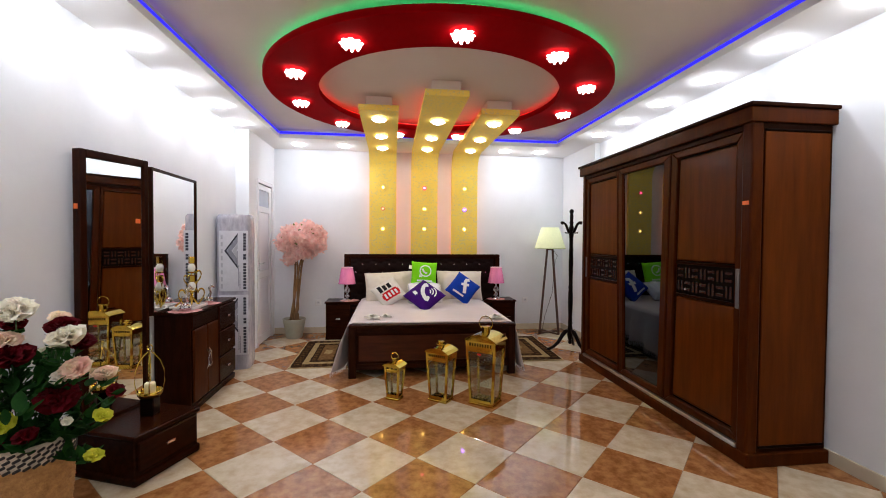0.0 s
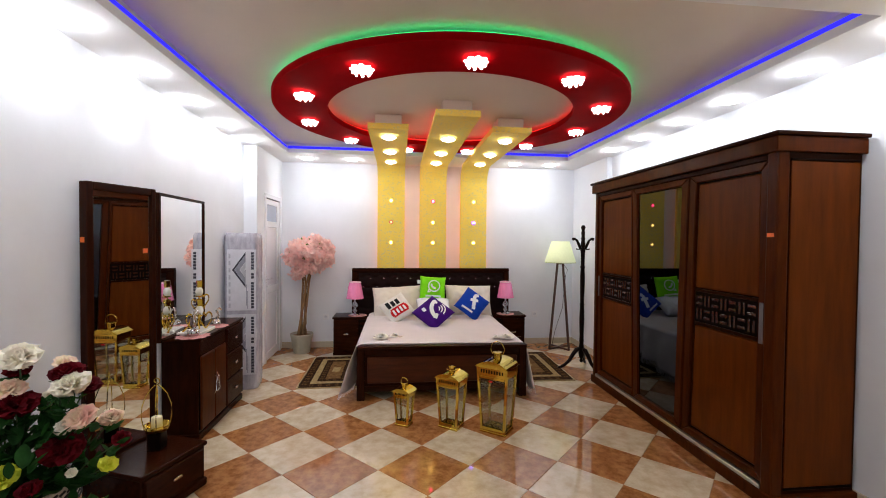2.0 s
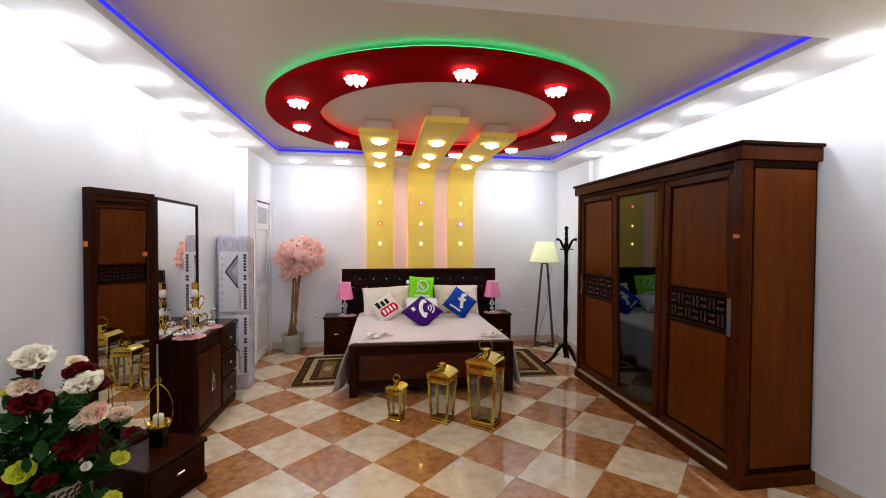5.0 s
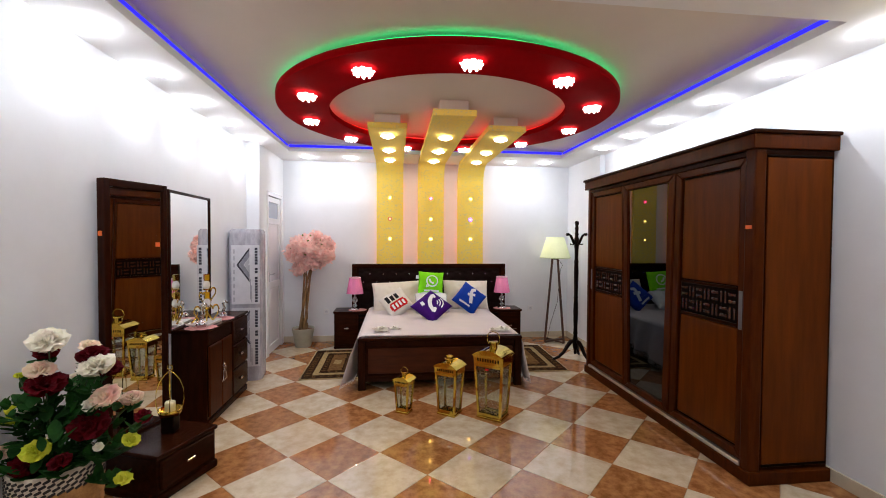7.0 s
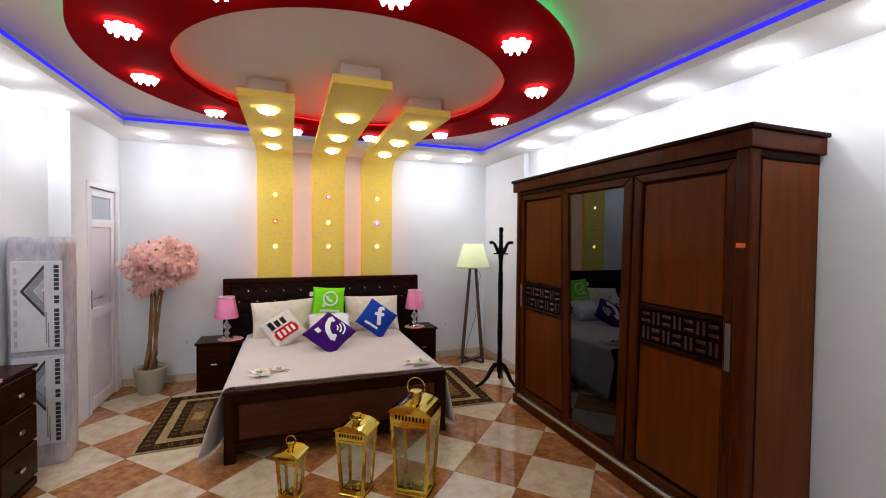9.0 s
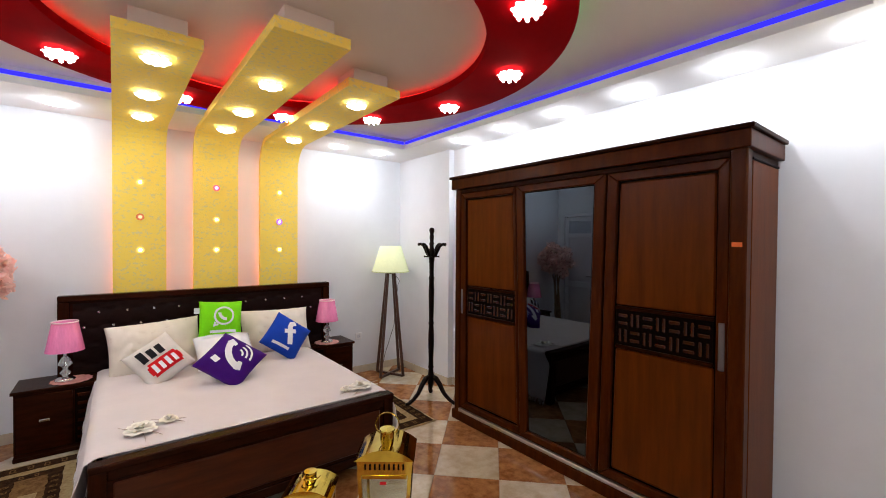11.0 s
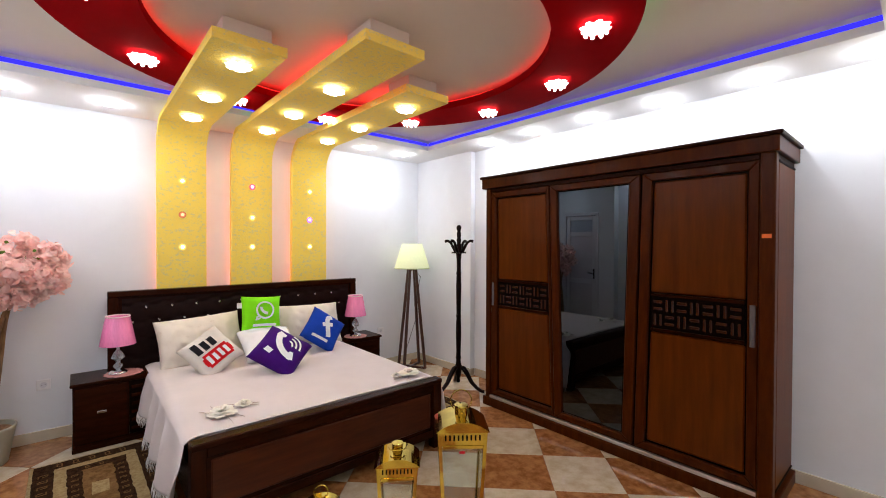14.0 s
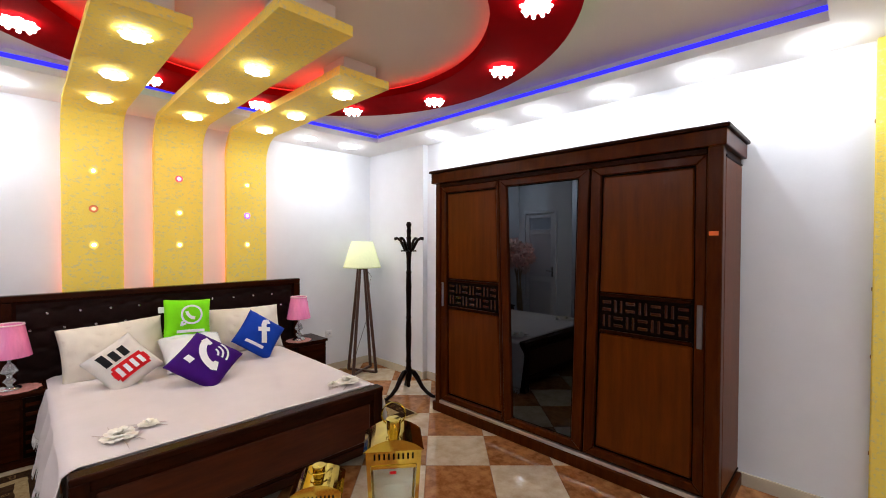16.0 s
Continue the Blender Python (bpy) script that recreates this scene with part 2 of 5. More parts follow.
box(XL, XD, DOOR_Y1, YB, 0, SOFFIT, 0, bm=nib)
box(XL, XD, DOOR_Y0, DOOR_Y1, DOOR_TOP, SOFFIT, 0, bm=nib)
structure("wall_door_pier", nib, M_WALL, "white plaster pier holding the narrow door", "wall")
structure("wall_corner_pier", box(2.64, XR, 5.17, YB, 0, SOFFIT, 0), M_WALL, "white plaster corner pier beside the coat stand", "wall")
structure("ceiling", box(XL - T, XR + T, YF - T, YB + T, CEIL, CEIL + 0.1, 0), M_CEIL, "off-white painted plaster ceiling", "ceiling")
# dropped border round the walls, with a lip and a light line above it
soff = box(XL, CX0, CY0 - 0.5, YB, SOFFIT, SOFFIT + 0.052, 0)
box(CX1, XR, CY0 - 0.5, YB, SOFFIT, SOFFIT + 0.052, 0, bm=soff)
box(CX0, CX1, CY1, YB, SOFFIT, SOFFIT + 0.052, 0, bm=soff)
box(CX0, CX1, CY0 - 0.5, CY0, SOFFIT, SOFFIT + 0.052, 0, bm=soff)
box(XL, XR, YF, CY0 - 0.5, SOFFIT, SOFFIT + 0.052, 0, bm=soff)
structure("ceiling_border", soff, M_BORDER, "dropped white plaster ceiling border with cove edge", "ceiling")
led = box(CX0 - 0.02, CX0 - 0.008, CY0, CY1, SOFFIT + 0.052, SOFFIT + 0.086, 0)
box(CX1 + 0.008, CX1 + 0.02, CY0, CY1, SOFFIT + 0.052, SOFFIT + 0.086, 0, bm=led)
box(CX0, CX1, CY1 + 0.008, CY1 + 0.02, SOFFIT + 0.052, SOFFIT + 0.086, 0, bm=led)
structure("cove_light_strip", led, M_BLUE_LED, "glowing blue light strip along the ceiling cove", "light strip")
up = box(CX0 - 0.06, CX0 - 0.02, CY0 - 0.02, CY1 + 0.02, SOFFIT + 0.052, CEIL, 0)
box(CX1 + 0.02, CX1 + 0.06, CY0 - 0.02, CY1 + 0.02, SOFFIT + 0.052, CEIL, 0, bm=up)
box(CX0 - 0.06, CX1 + 0.06, CY1 + 0.02, CY1 + 0.06, SOFFIT + 0.052, CEIL, 0, bm=up)
box(CX0 - 0.06, CX1 + 0.06, CY0 - 0.06, CY0 - 0.02, SOFFIT + 0.052, CEIL, 0, bm=up)
structure("ceiling_cove", up, M_CEIL, "white plaster upstand above the cove lights", "ceiling")

# red ring under the ceiling
RX, RY, RO, RI, RZ = 0.42, 3.85, 1.53, 1.09, 2.693
SEG = 96
ring = lathe([(RI, RZ), (RO - 0.004, RZ), (RO, RZ + 0.004), (RO, RZ + 0.05), (RI, RZ + 0.05), (RI, RZ)], SEG, RX, RY)
structure("ceiling_ring", ring, M_RED, "large red painted plaster ring hung below the ceiling", "ceiling ring")
structure("ring_spacer", lathe([(RI + 0.12, RZ + 0.05), (RO - 0.12, RZ + 0.05), (RO - 0.12, CEIL), (RI + 0.12, CEIL), (RI + 0.12, RZ + 0.05)], SEG, RX, RY), M_CEIL, "plaster spacer between ring and ceiling", "ceiling ring")
structure("ring_outer_light_strip", lathe([(RO - 0.04, RZ + 0.052), (RO - 0.02, RZ + 0.052), (RO - 0.02, RZ + 0.062), (RO - 0.04, RZ + 0.062), (RO - 0.04, RZ + 0.052)], SEG, RX, RY), M_GREEN_LED, "green light strip on the outer edge of the ring", "light strip")
structure("ring_inner_light_strip", lathe([(RI + 0.02, RZ + 0.052), (RI + 0.04, RZ + 0.052), (RI + 0.04, RZ + 0.062), (RI + 0.02, RZ + 0.062), (RI + 0.02, RZ + 0.052)], SEG, RX, RY), M_RED_LED, "red light strip on the inner edge of the ring", "light strip")


# yellow bands that climb the wall and run on below the ceiling
def band(xc, end, width=0.39, thick=0.055, zb=2.635, yf=6.105, rad=0.26):
    outer, inner = [], []
    for k in range(9):
        a = math.radians(90 * k / 8)
        outer.append((yf - rad + rad * math.cos(a), zb - rad + rad * math.sin(a)))
    low = [(yf, 0.02)] + outer + [(end, zb)]
    top = [(end, zb + thick)] + [(yf - rad + (rad + thick) * math.cos(math.radians(90 * k / 8)), zb - rad + (rad + thick) * math.sin(math.radians(90 * k / 8))) for k in range(8, -1, -1)] + [(yf + thick, 0.02)]
    poly = low + top
    b = bmesh.new()
    l = [b.verts.new((xc - width / 2, y, z)) for y, z in poly]
    r = [b.verts.new((xc + width / 2, y, z)) for y, z in poly]
    n = len(poly)
    h = len(low)
    for i in range(h - 1):
        for side, flip in ((l, False), (r, True)):
            q = [side[i], side[i + 1], side[n - 2 - i], side[n - 1 - i]]
            b.faces.new(q[::-1] if flip else q)
    for i in range(n):
        b.faces.new((l[i], r[i], r[(i + 1) % n], l[(i + 1) % n]))
    return b


BANDS = ((-0.15, 4.05), (0.458, 3.55), (1.06, 4.02))
for xc, end in BANDS:
    root = thing("yellow_band", label="yellow flaked plaster band rising up the wall and under the ceiling", category="ceiling band", group="yellow bands", kind="structure")
    part("panel", band(xc, end), M_YELLOW, root)
    part("hanger", box(xc - 0.13, xc + 0.13, end + 0.06, end + 0.32, 2.69, CEIL, 0.002), M_CEIL, root, "white plaster block")
    part("light_strip", box(xc - 0.10, xc + 0.10, end + 0.4, 5.4, 2.70, 2.71, 0), M_PINKGLOW_LED, root, "red light strip above the band")
    part("side_light_strip", box(xc - 0.13, xc + 0.13, 6.163, 6.168, 1.0, 2.45, 0), M_PINKWALL_LED, root, "red light strip behind the band")


# ---------------------------------------------------------------- lamps in ceiling and bands
# Petal points stretched so the glass shape also carries the lamp's starburst glare.
def petals_with_glare(u):
    return 0.75 * abs(math.cos(math.pi * 8 * u)) ** 2 - 0.42


def petals(u):
    return 0.42 * abs(math.cos(math.pi * 8 * u)) - 0.26


def flower_lamp(name, x, y, z, r, label):
    root = thing(name, x, y, z, label=label, category="ceiling lamp", group=label)
    part("collar", lathe([(0, 0), (r * 0.62, 0), (r * 0.62, -0.012), (0, -0.012)], 24), M_CHROME, root)
    part("petals", lathe([(r * 0.4, -0.012), (r * 1.0, -0.016), (r * 1.16, -0.020), (r * 1.02, -0.030), (r * 0.80, -0.038), (r * 0.55, -0.036), (r * 0.4, -0.012)], 64, wave=petals if r > 0.055 else petals_with_glare), M_FLOWERGLASS, root, "glass petals")
    for k in range(8 if r > 0.055 else 0):
        a = 2 * math.pi * k / 8
        part("drop", lathe([(0, -0.036), (r * 0.14, -0.040), (r * 0.18, -0.048), (r * 0.10, -0.056), (0, -0.058)], 8), M_FLOWERGLASS, root, "crystal drop", at=pose(0.92 * r * math.cos(a), 0.92 * r * math.sin(a), 0.004))
    part("bulb", lathe([(0, -0.02), (r * 0.5, -0.022), (r * 0.46, -0.036), (r * 0.28, -0.048), (0, -0.052)], 16), M_FLOWER, root, "bright bulb")
    return root


first = flower_lamp("ring_lamp", RX, RY - 1.31, RZ, 0.060, "glowing flower-shaped glass lamp in the red ring")
for k in range(1, 11):
    a = math.radians(270 + k * 360 / 11)
    copy_thing(first, pose(RX + 1.31 * math.cos(a), RY + 1.31 * math.sin(a), RZ))
first = None
for xc, end in BANDS:
    for y in (4.30, 5.02, 5.66):
        m = pose(xc, y, 2.635)
        if first is None:
            first = flower_lamp("band_lamp", xc, y, 2.635, 0.050, "glowing flower-shaped lamp under a yellow band")
        else:
            copy_thing(first, m)
DOTS = (M_WARMDOT, M_WARMDOT, M_WARMDOT, M_REDDOT, M_WARMDOT, M_WARMDOT, M_WARMDOT, M_VIOLETDOT, M_WARMDOT)
for i, (xc, end) in enumerate(BANDS):
    for j, z in enumerate((2.14, 1.83, 1.535)):
        mat = M_DIMDOT if (i, j) == (0, 1) else DOTS[i * 3 + j]
        words = {M_WARMDOT: "small warm light set in a yellow band", M_REDDOT: "small red light set in a yellow band", M_VIOLETDOT: "small violet light set in a yellow band", M_DIMDOT: "small dim light set in a yellow band"}[mat]
        root = thing("wall_light", xc, 6.105, z, label=words, category="wall light", group="lights in the bands")
        # The rim's emission imitates the coloured halo round the lens.
        part("rim", lathe([(0.013, 0), (0.031, 0), (0.026, 0.006), (0.013, 0.008), (0.013, 0)], 20), BEZEL_HALO[mat], root, "tinted bezel glowing in place of a lens halo", at=pose(0, 0, 0, 90))
        part("lens", lathe([(0.016, 0.006), (0.013, 0.012), (0, 0.015)], 16), mat, root, at=pose(0, 0, 0, 90))

first = None
# Lamps at y 0.64 and below are unseen, added to brighten the near walls.
SPOTS_AND_FILL = [(-1.69, y) for y in (1.02, 1.65, 2.28, 2.91, 3.55, 4.19, 4.82)] + [(2.48, y) for y in (1.22, 1.80, 2.38, 2.97, 3.56, 4.15, 4.75)] + [(x, 5.84) for x in (-1.28, -0.68, 1.60, 2.12)] + [(x, -0.6) for x in (-0.9, 0.4, 1.7)] + [(2.48, 0.64), (2.48, 0.06), (2.48, -0.52), (-1.69, 0.38), (-1.69, -0.25)] + [(x, -1.8) for x in (-0.9, 0.4, 1.7)]
for x, y in SPOTS_AND_FILL:
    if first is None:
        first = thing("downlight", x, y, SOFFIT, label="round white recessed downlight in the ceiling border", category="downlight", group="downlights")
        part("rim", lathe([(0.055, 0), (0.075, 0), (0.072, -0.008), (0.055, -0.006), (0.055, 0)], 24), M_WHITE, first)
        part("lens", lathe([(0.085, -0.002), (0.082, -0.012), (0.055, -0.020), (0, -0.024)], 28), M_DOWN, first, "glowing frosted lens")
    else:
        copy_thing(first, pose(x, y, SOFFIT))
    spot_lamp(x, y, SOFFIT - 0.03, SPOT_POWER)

# skirting
sk = box(-1.70, 2.64, YB - 0.012, YB, 0, 0.085, 0.002)
box(2.628, 2.64, 5.17, YB - 0.012, 0, 0.085, 0.002, bm=sk)
box(2.64, XR - 0.012, 5.158, 5.17, 0, 0.085, 0.002, bm=sk)
box(XR - 0.012, XR, YF, 5.158, 0, 0.085, 0.002, bm=sk)
box(XL, XL + 0.012, YF, NIB - 0.012, 0, 0.085, 0.002, bm=sk)
box(XL, XD, NIB - 0.012, NIB, 0, 0.085, 0.002, bm=sk)
structure("baseboard", sk, M_SKIRT, "cream tile skirting along the walls", "skirting")

# ---------------------------------------------------------------- wardrobe
def carved_band(parent, y0, y1, z0, z1, x):
    part("band_back", box(x, x + 0.012, y0, y1, z0, z1, 0.002), M_GROOVE, parent, "dark carved band")
    part("band_bead", box(x - 0.012, x + 0.004, y0, y1, z1 - 0.022, z1, 0.005), M_FRAME, parent)
    part("band_bead", box(x - 0.012, x + 0.004, y0, y1, z0, z0 + 0.022, 0.005), M_FRAME, parent)
    a0, a1 = z0 + 0.032, z1 - 0.032
    rows, cols = 2, 7
    ch, cw = (a1 - a0) / rows, (y1 - y0 - 0.02) / cols
    flat = upr = None
    for r in range(rows):
        for c in range(cols):
            yc, zc = y0 + 0.01 + (c + 0.5) * cw, a0 + (r + 0.5) * ch
            for k in (-1, 1):
                if (r + c) % 2:
                    if flat is None:
                        flat = part("slat", box(-0.009, 0, -cw * 0.40, cw * 0.40, -ch * 0.105, ch * 0.105, 0.004), M_CARVE, parent, at=pose(x, yc, zc + k * ch * 0.24))
                    else:
                        again(flat, pose(x, yc, zc + k * ch * 0.24))
                else:
                    if upr is None:
                        upr = part("slat", box(-0.009, 0, -cw * 0.115, cw * 0.115, -ch * 0.40, ch * 0.40, 0.004), M_CARVE, parent, at=pose(x, yc + k * cw * 0.24, zc))
                    else:
                        again(upr, pose(x, yc + k * cw * 0.24, zc))


def plank(points, x0, x1, bevel=0.004):
    """A board in the y-z plane, thick along x."""
    b = prism([(y, z) for y, z in points], 0, x1 - x0)
    for v in b.verts:
        v.co = Vector((x1 - v.co.z, v.co.x, v.co.y))
    if bevel:
        bmesh.ops.bevel(b, geom=list(b.edges), offset=bevel, segments=1, affect="EDGES")
    return b


def wardrobe():
    w = thing("wardrobe", label="large dark walnut wardrobe with three sliding doors and smoked mirror", category="wardrobe")
    part("body", box(2.20, 2.695, 2.205, 4.44, 0.06, 2.12, 0.004), M_FRAME, w)
    part("side_panel", box(2.225, 2.672, 2.197, 2.206, 0.125, 2.055, 0.003), M_WOOD, w)
    part("side_bead", box(2.222, 2.676, 2.193, 2.206, 2.058, 2.072, 0.004), M_GROOVE, w)
    part("side_bead", box(2.222, 2.676, 2.193, 2.206, 0.108, 0.122, 0.004), M_GROOVE, w)
    part("corner_post", box(2.135, 2.215, 2.195, 2.272, 0.06, 2.12, 0.012, 2), M_POST, w)
    part("corner_post", box(2.135, 2.215, 4.39, 4.45, 0.06, 2.12, 0.012, 2), M_POST, w)
    part("plinth", box(2.125, 2.70, 2.178, 4.475, 0.0, 0.085, 0.008, 2), M_POST, w)
    cor = part("cornice", box(2.108, 2.70, 2.175, 4.48, 2.105, 2.196, 0.006, 2), M_POST, w, "moulded cornice")
    part("cornice_cap", box(2.092, 2.70, 2.158, 4.495, 2.196, 2.220, 0.006, 2), M_FRAME, cor)
    part("rail", box(2.132, 2.16, 2.272, 4.39, 0.085, 0.112, 0.002), M_STEEL, w, "bright steel sliding rail")
    part("head_rail", box(2.14, 2.20, 2.272, 4.39, 2.07, 2.10, 0.003), M_FRAME, w)
    zt, zb = 2.07, 0.115

    def leaf(name, o, i):
        """o: outer edges (far, near) at top and bottom; i: inner edges."""
        d = part(name, plank([(o[0], zt), (o[1], zt), (o[3], zb), (o[2], zb)], 2.185, 2.20), M_GROOVE, w)
        it, ib = 2.015, 0.172
        part("stile", plank([(o[0], zt), (i[0], it), (i[2], ib), (o[2], zb)], 2.152, 2.186, 0.006), M_POST, d)
        part("stile", plank([(i[1], it), (o[1], zt), (o[3], zb), (i[3], ib)], 2.152, 2.186, 0.006), M_POST, d)
        part("top_rail", plank([(o[0], zt), (o[1], zt), (i[1], it), (i[0], it)], 2.152, 2.186, 0.006), M_POST, d)
        part("bottom_rail", plank([(i[2], ib), (i[3], ib), (o[3], zb), (o[2], zb)], 2.152, 2.186, 0.006), M_POST, d)
        return d

    near = leaf("door", (2.955, 2.274, 3.000, 2.274), (2.888, 2.330, 2.930, 2.330))
    far = leaf("door", (4.392, 3.745, 4.392, 3.680), (4.335, 3.768, 4.315, 3.702))
    mid = leaf("mirror_door", (3.735, 2.97, 3.672, 3.018), (3.664, 3.048, 3.599, 3.091))
    part("mirror", plank([(3.655, 2.008), (3.057, 2.008), (3.098, 0.180), (3.592, 0.180)], 2.168, 2.176, 0.002), M_DARKMIRROR, mid, "smoked mirror glass")
    for d, (a0, a1, b0, b1) in ((near, (2.878, 2.341, 2.918, 2.341)), (far, (4.325, 3.778, 4.305, 3.714))):
        m0 = b0 + (a0 - b0) * 0.55
        m1 = b1 + (a1 - b1) * 0.55
        part("panel", plank([(a0, 2.003), (a1, 2.003), (m1, 1.238), (m0, 1.238)], 2.168, 2.186, 0.008), M_WOOD, d)
        part("panel", plank([(m0, 0.96), (m1, 0.96), (b1, 0.185), (b0, 0.185)], 2.168, 2.186, 0.008), M_WOOD, d)
        carved_band(d, min(m0, m1), max(m0, m1), 0.966, 1.232, 2.172)
    part("handle", box(2.146, 2.154, 2.286, 2.316, 0.96, 1.212, 0.006), M_HANDLE, near, "recessed pewter handle")
    part("handle", box(2.146, 2.154, 4.355, 4.38, 0.98, 1.20, 0.006), M_HANDLE, far, "recessed pewter handle")
    part("price_tag", box(2.133, 2.136, 2.212, 2.258, 1.61, 1.634, 0), material("orange_sticker", (0.9, 0.17, 0.02), 0.6, vary=0.15, scale=20), w, "small orange price sticker")


wardrobe()

# ---------------------------------------------------------------- bed
BX0, BX1 = -0.43, 1.235


def bed():
    b = thing("bed", label="dark mahogany double bed with studded leather headboard", category="bed")
    hb = part("headboard", box(-0.69, 1.58, 6.035, 6.10, 0.0, 1.16, 0.006, 2), M_MAHOG, b)
    part("top_rail", box(-0.695, 1.585, 6.012, 6.10, 1.115, 1.165, 0.008, 2), M_MAHOG, hb)
    part("end_post", box(-0.695, -0.62, 6.012, 6.10, 0.0, 1.115, 0.008, 2), M_MAHOGV, hb)
    part("end_post", box(1.51, 1.585, 6.012, 6.10, 0.0, 1.115, 0.008, 2), M_MAHOGV, hb)

    def quilt(u, v):
        x, z = -0.60 + 2.09 * u, 0.50 + 0.60 * v
        px, pz = x / 0.19, z / 0.15
        dx, dz = abs((px + 0.5 * (math.floor(pz) % 2)) % 1 - 0.5), abs(pz % 1 - 0.5)
        return (x, 6.034 - 0.016 * (1 - math.exp(-18 * ((0.5 - dx) ** 2 + (0.5 - dz) ** 2))), z)
    part("upholstery", sheet(quilt, 110, 40), M_LEATHER, hb, "tufted dark leather", smooth=True)
    stud = None
    for r, z in enumerate((0.90, 1.02)):
        for k in range(11):
            x = -0.53 + 0.19 * k + (0.095 if r else 0)
            if x > 1.46:
                continue
            m = pose(x, 6.020, z, 90)
            if stud is None:
                stud = part("stud", lathe([(0.011, 0), (0.009, 0.005), (0, 0.008)], 10), M_CHROME, hb, "crystal stud", at=m)
            else:
                again(stud, m)
    fb = part("footboard", box(BX0, BX1 + 0.01, 4.105, 4.14, 0.09, 0.50, 0.004), M_MAHOG, b)
    part("cap", box(BX0 - 0.01, BX1 + 0.02, 4.075, 4.16, 0.495, 0.53, 0.008, 2), M_MAHOG, fb)
    part("leg", box(BX0 - 0.01, BX0 + 0.065, 4.085, 4.155, 0.0, 0.495, 0.006, 2), M_MAHOGV, fb)
    part("leg", box(BX1 - 0.055, BX1 + 0.02, 4.085, 4.155, 0.0, 0.495, 0.006, 2), M_MAHOGV, fb)
    part("lower_rail", box(BX0 + 0.065, BX1 - 0.055, 4.088, 4.15, 0.085, 0.145, 0.005), M_MAHOG, fb)
    part("upper_rail", box(BX0 + 0.065, BX1 - 0.055, 4.088, 4.15, 0.44, 0.495, 0.005), M_MAHOG, fb)
    part("panel", box(BX0 + 0.085, BX1 - 0.075, 4.098, 4.12, 0.16, 0.425, 0.01), material("mahogany_panel", (0.075, 0.017, 0.005), 0.3, second=(0.042, 0.009, 0.003), scale=5, stretch=(0.8, 5, 6), spec=0.2), fb)
    part("side_rail", box(BX0 + 0.01, BX0 + 0.04, 4.15, 6.03, 0.14, 0.36, 0.004), M_MAHOG, b)
    part("side_rail", box(BX1 - 0.03, BX1, 4.15, 6.03, 0.14, 0.36, 0.004), M_MAHOG, b)
    part("slat_base", box(BX0 + 0.04, BX1 - 0.03, 4.15, 6.03, 0.22, 0.26, 0.002), M_MAHOG, b)
    mt = thing("mattress", label="thick white mattress lying in the bed frame", category="mattress")
    part("core", box(BX0 + 0.045, BX1 - 0.04, 4.165, 6.01, 0.26, 0.52, 0.03, 3), M_SHEET, mt)


bed()


def bedspread():
    root = thing("bedspread", label="white satin bedspread with lace edges hanging over both sides", category="bedspread")
    half, xc = (BX1 - BX0) / 2 + 0.015, (BX0 + BX1) / 2
    drop = 0.46

    def fall(u, v):
        s = (u - 0.5) * 2 * (half + drop)
        y = 4.17 + 1.82 * v
        wob = 0.006 * noise.noise(Vector((s * 3, y * 3, 0.3)))
        if abs(s) <= half:
            e = max(0.0, 1 - (half - abs(s)) / 0.05)
            return (xc + s, y, 0.535 + wob - 0.02 * e * e)
        d = (abs(s) - half) * (1 - 0.42 * v)
        sg = 1 if s > 0 else -1
        fold = (0.018 + 0.05 * d) * math.sin(y * 17 + 1.3 * math.sin(y * 5) + sg) * min(1, d / 0.15)
        out = 0.012 + 0.10 * d + fold + (0.07 * d / drop) * max(0, 1 - (y - 4.17) / 0.35)
        return (xc + sg * (half + out), y - 0.085 * min(1, d / 0.10) * max(0, 1 - v * 6), 0.515 - d + 0.02 * math.sin(y * 23) * d)
    part("cover", sheet(fall, 120, 90, thick=0.004), M_SHEET, root, smooth=True)
    rnd = random.Random(3)
    for sg in (-1, 1):
        b = bmesh.new()
        for k in range(240):
            v = (k + rnd.random()) / 240
            p = Vector(fall(0.0 if sg < 0 else 1.0, v))
            wide, long_, sway = rnd.uniform(0.004, 0.008), rnd.uniform(0.045, 0.075), rnd.uniform(-0.02, 0.02)
            long_ = min(long_, max(0.01, p.z - 0.012))
            rows = []
            for f, w in ((0, 1.0), (0.5, 0.8), (1, 0.25)):
                c = p + Vector((sg * 0.012 * f, sway * f, 0.004 - long_ * f))
                rows.append([b.verts.new(c + Vector((0, o * wide * w, 0))) for o in (-0.5, 0.5)] + [b.verts.new(c + Vector((sg * 0.003 * w, 0, 0)))])
            for r, q in zip(rows, rows[1:]):
                for i in range(3):
                    b.faces.new((r[i], r[(i + 1) % 3], q[(i + 1) % 3], q[i]))
        tagged(part("fringe", b, M_LACE, root, "thin white fringe"), "thin white fringe", kind="stuff")


bedspread()


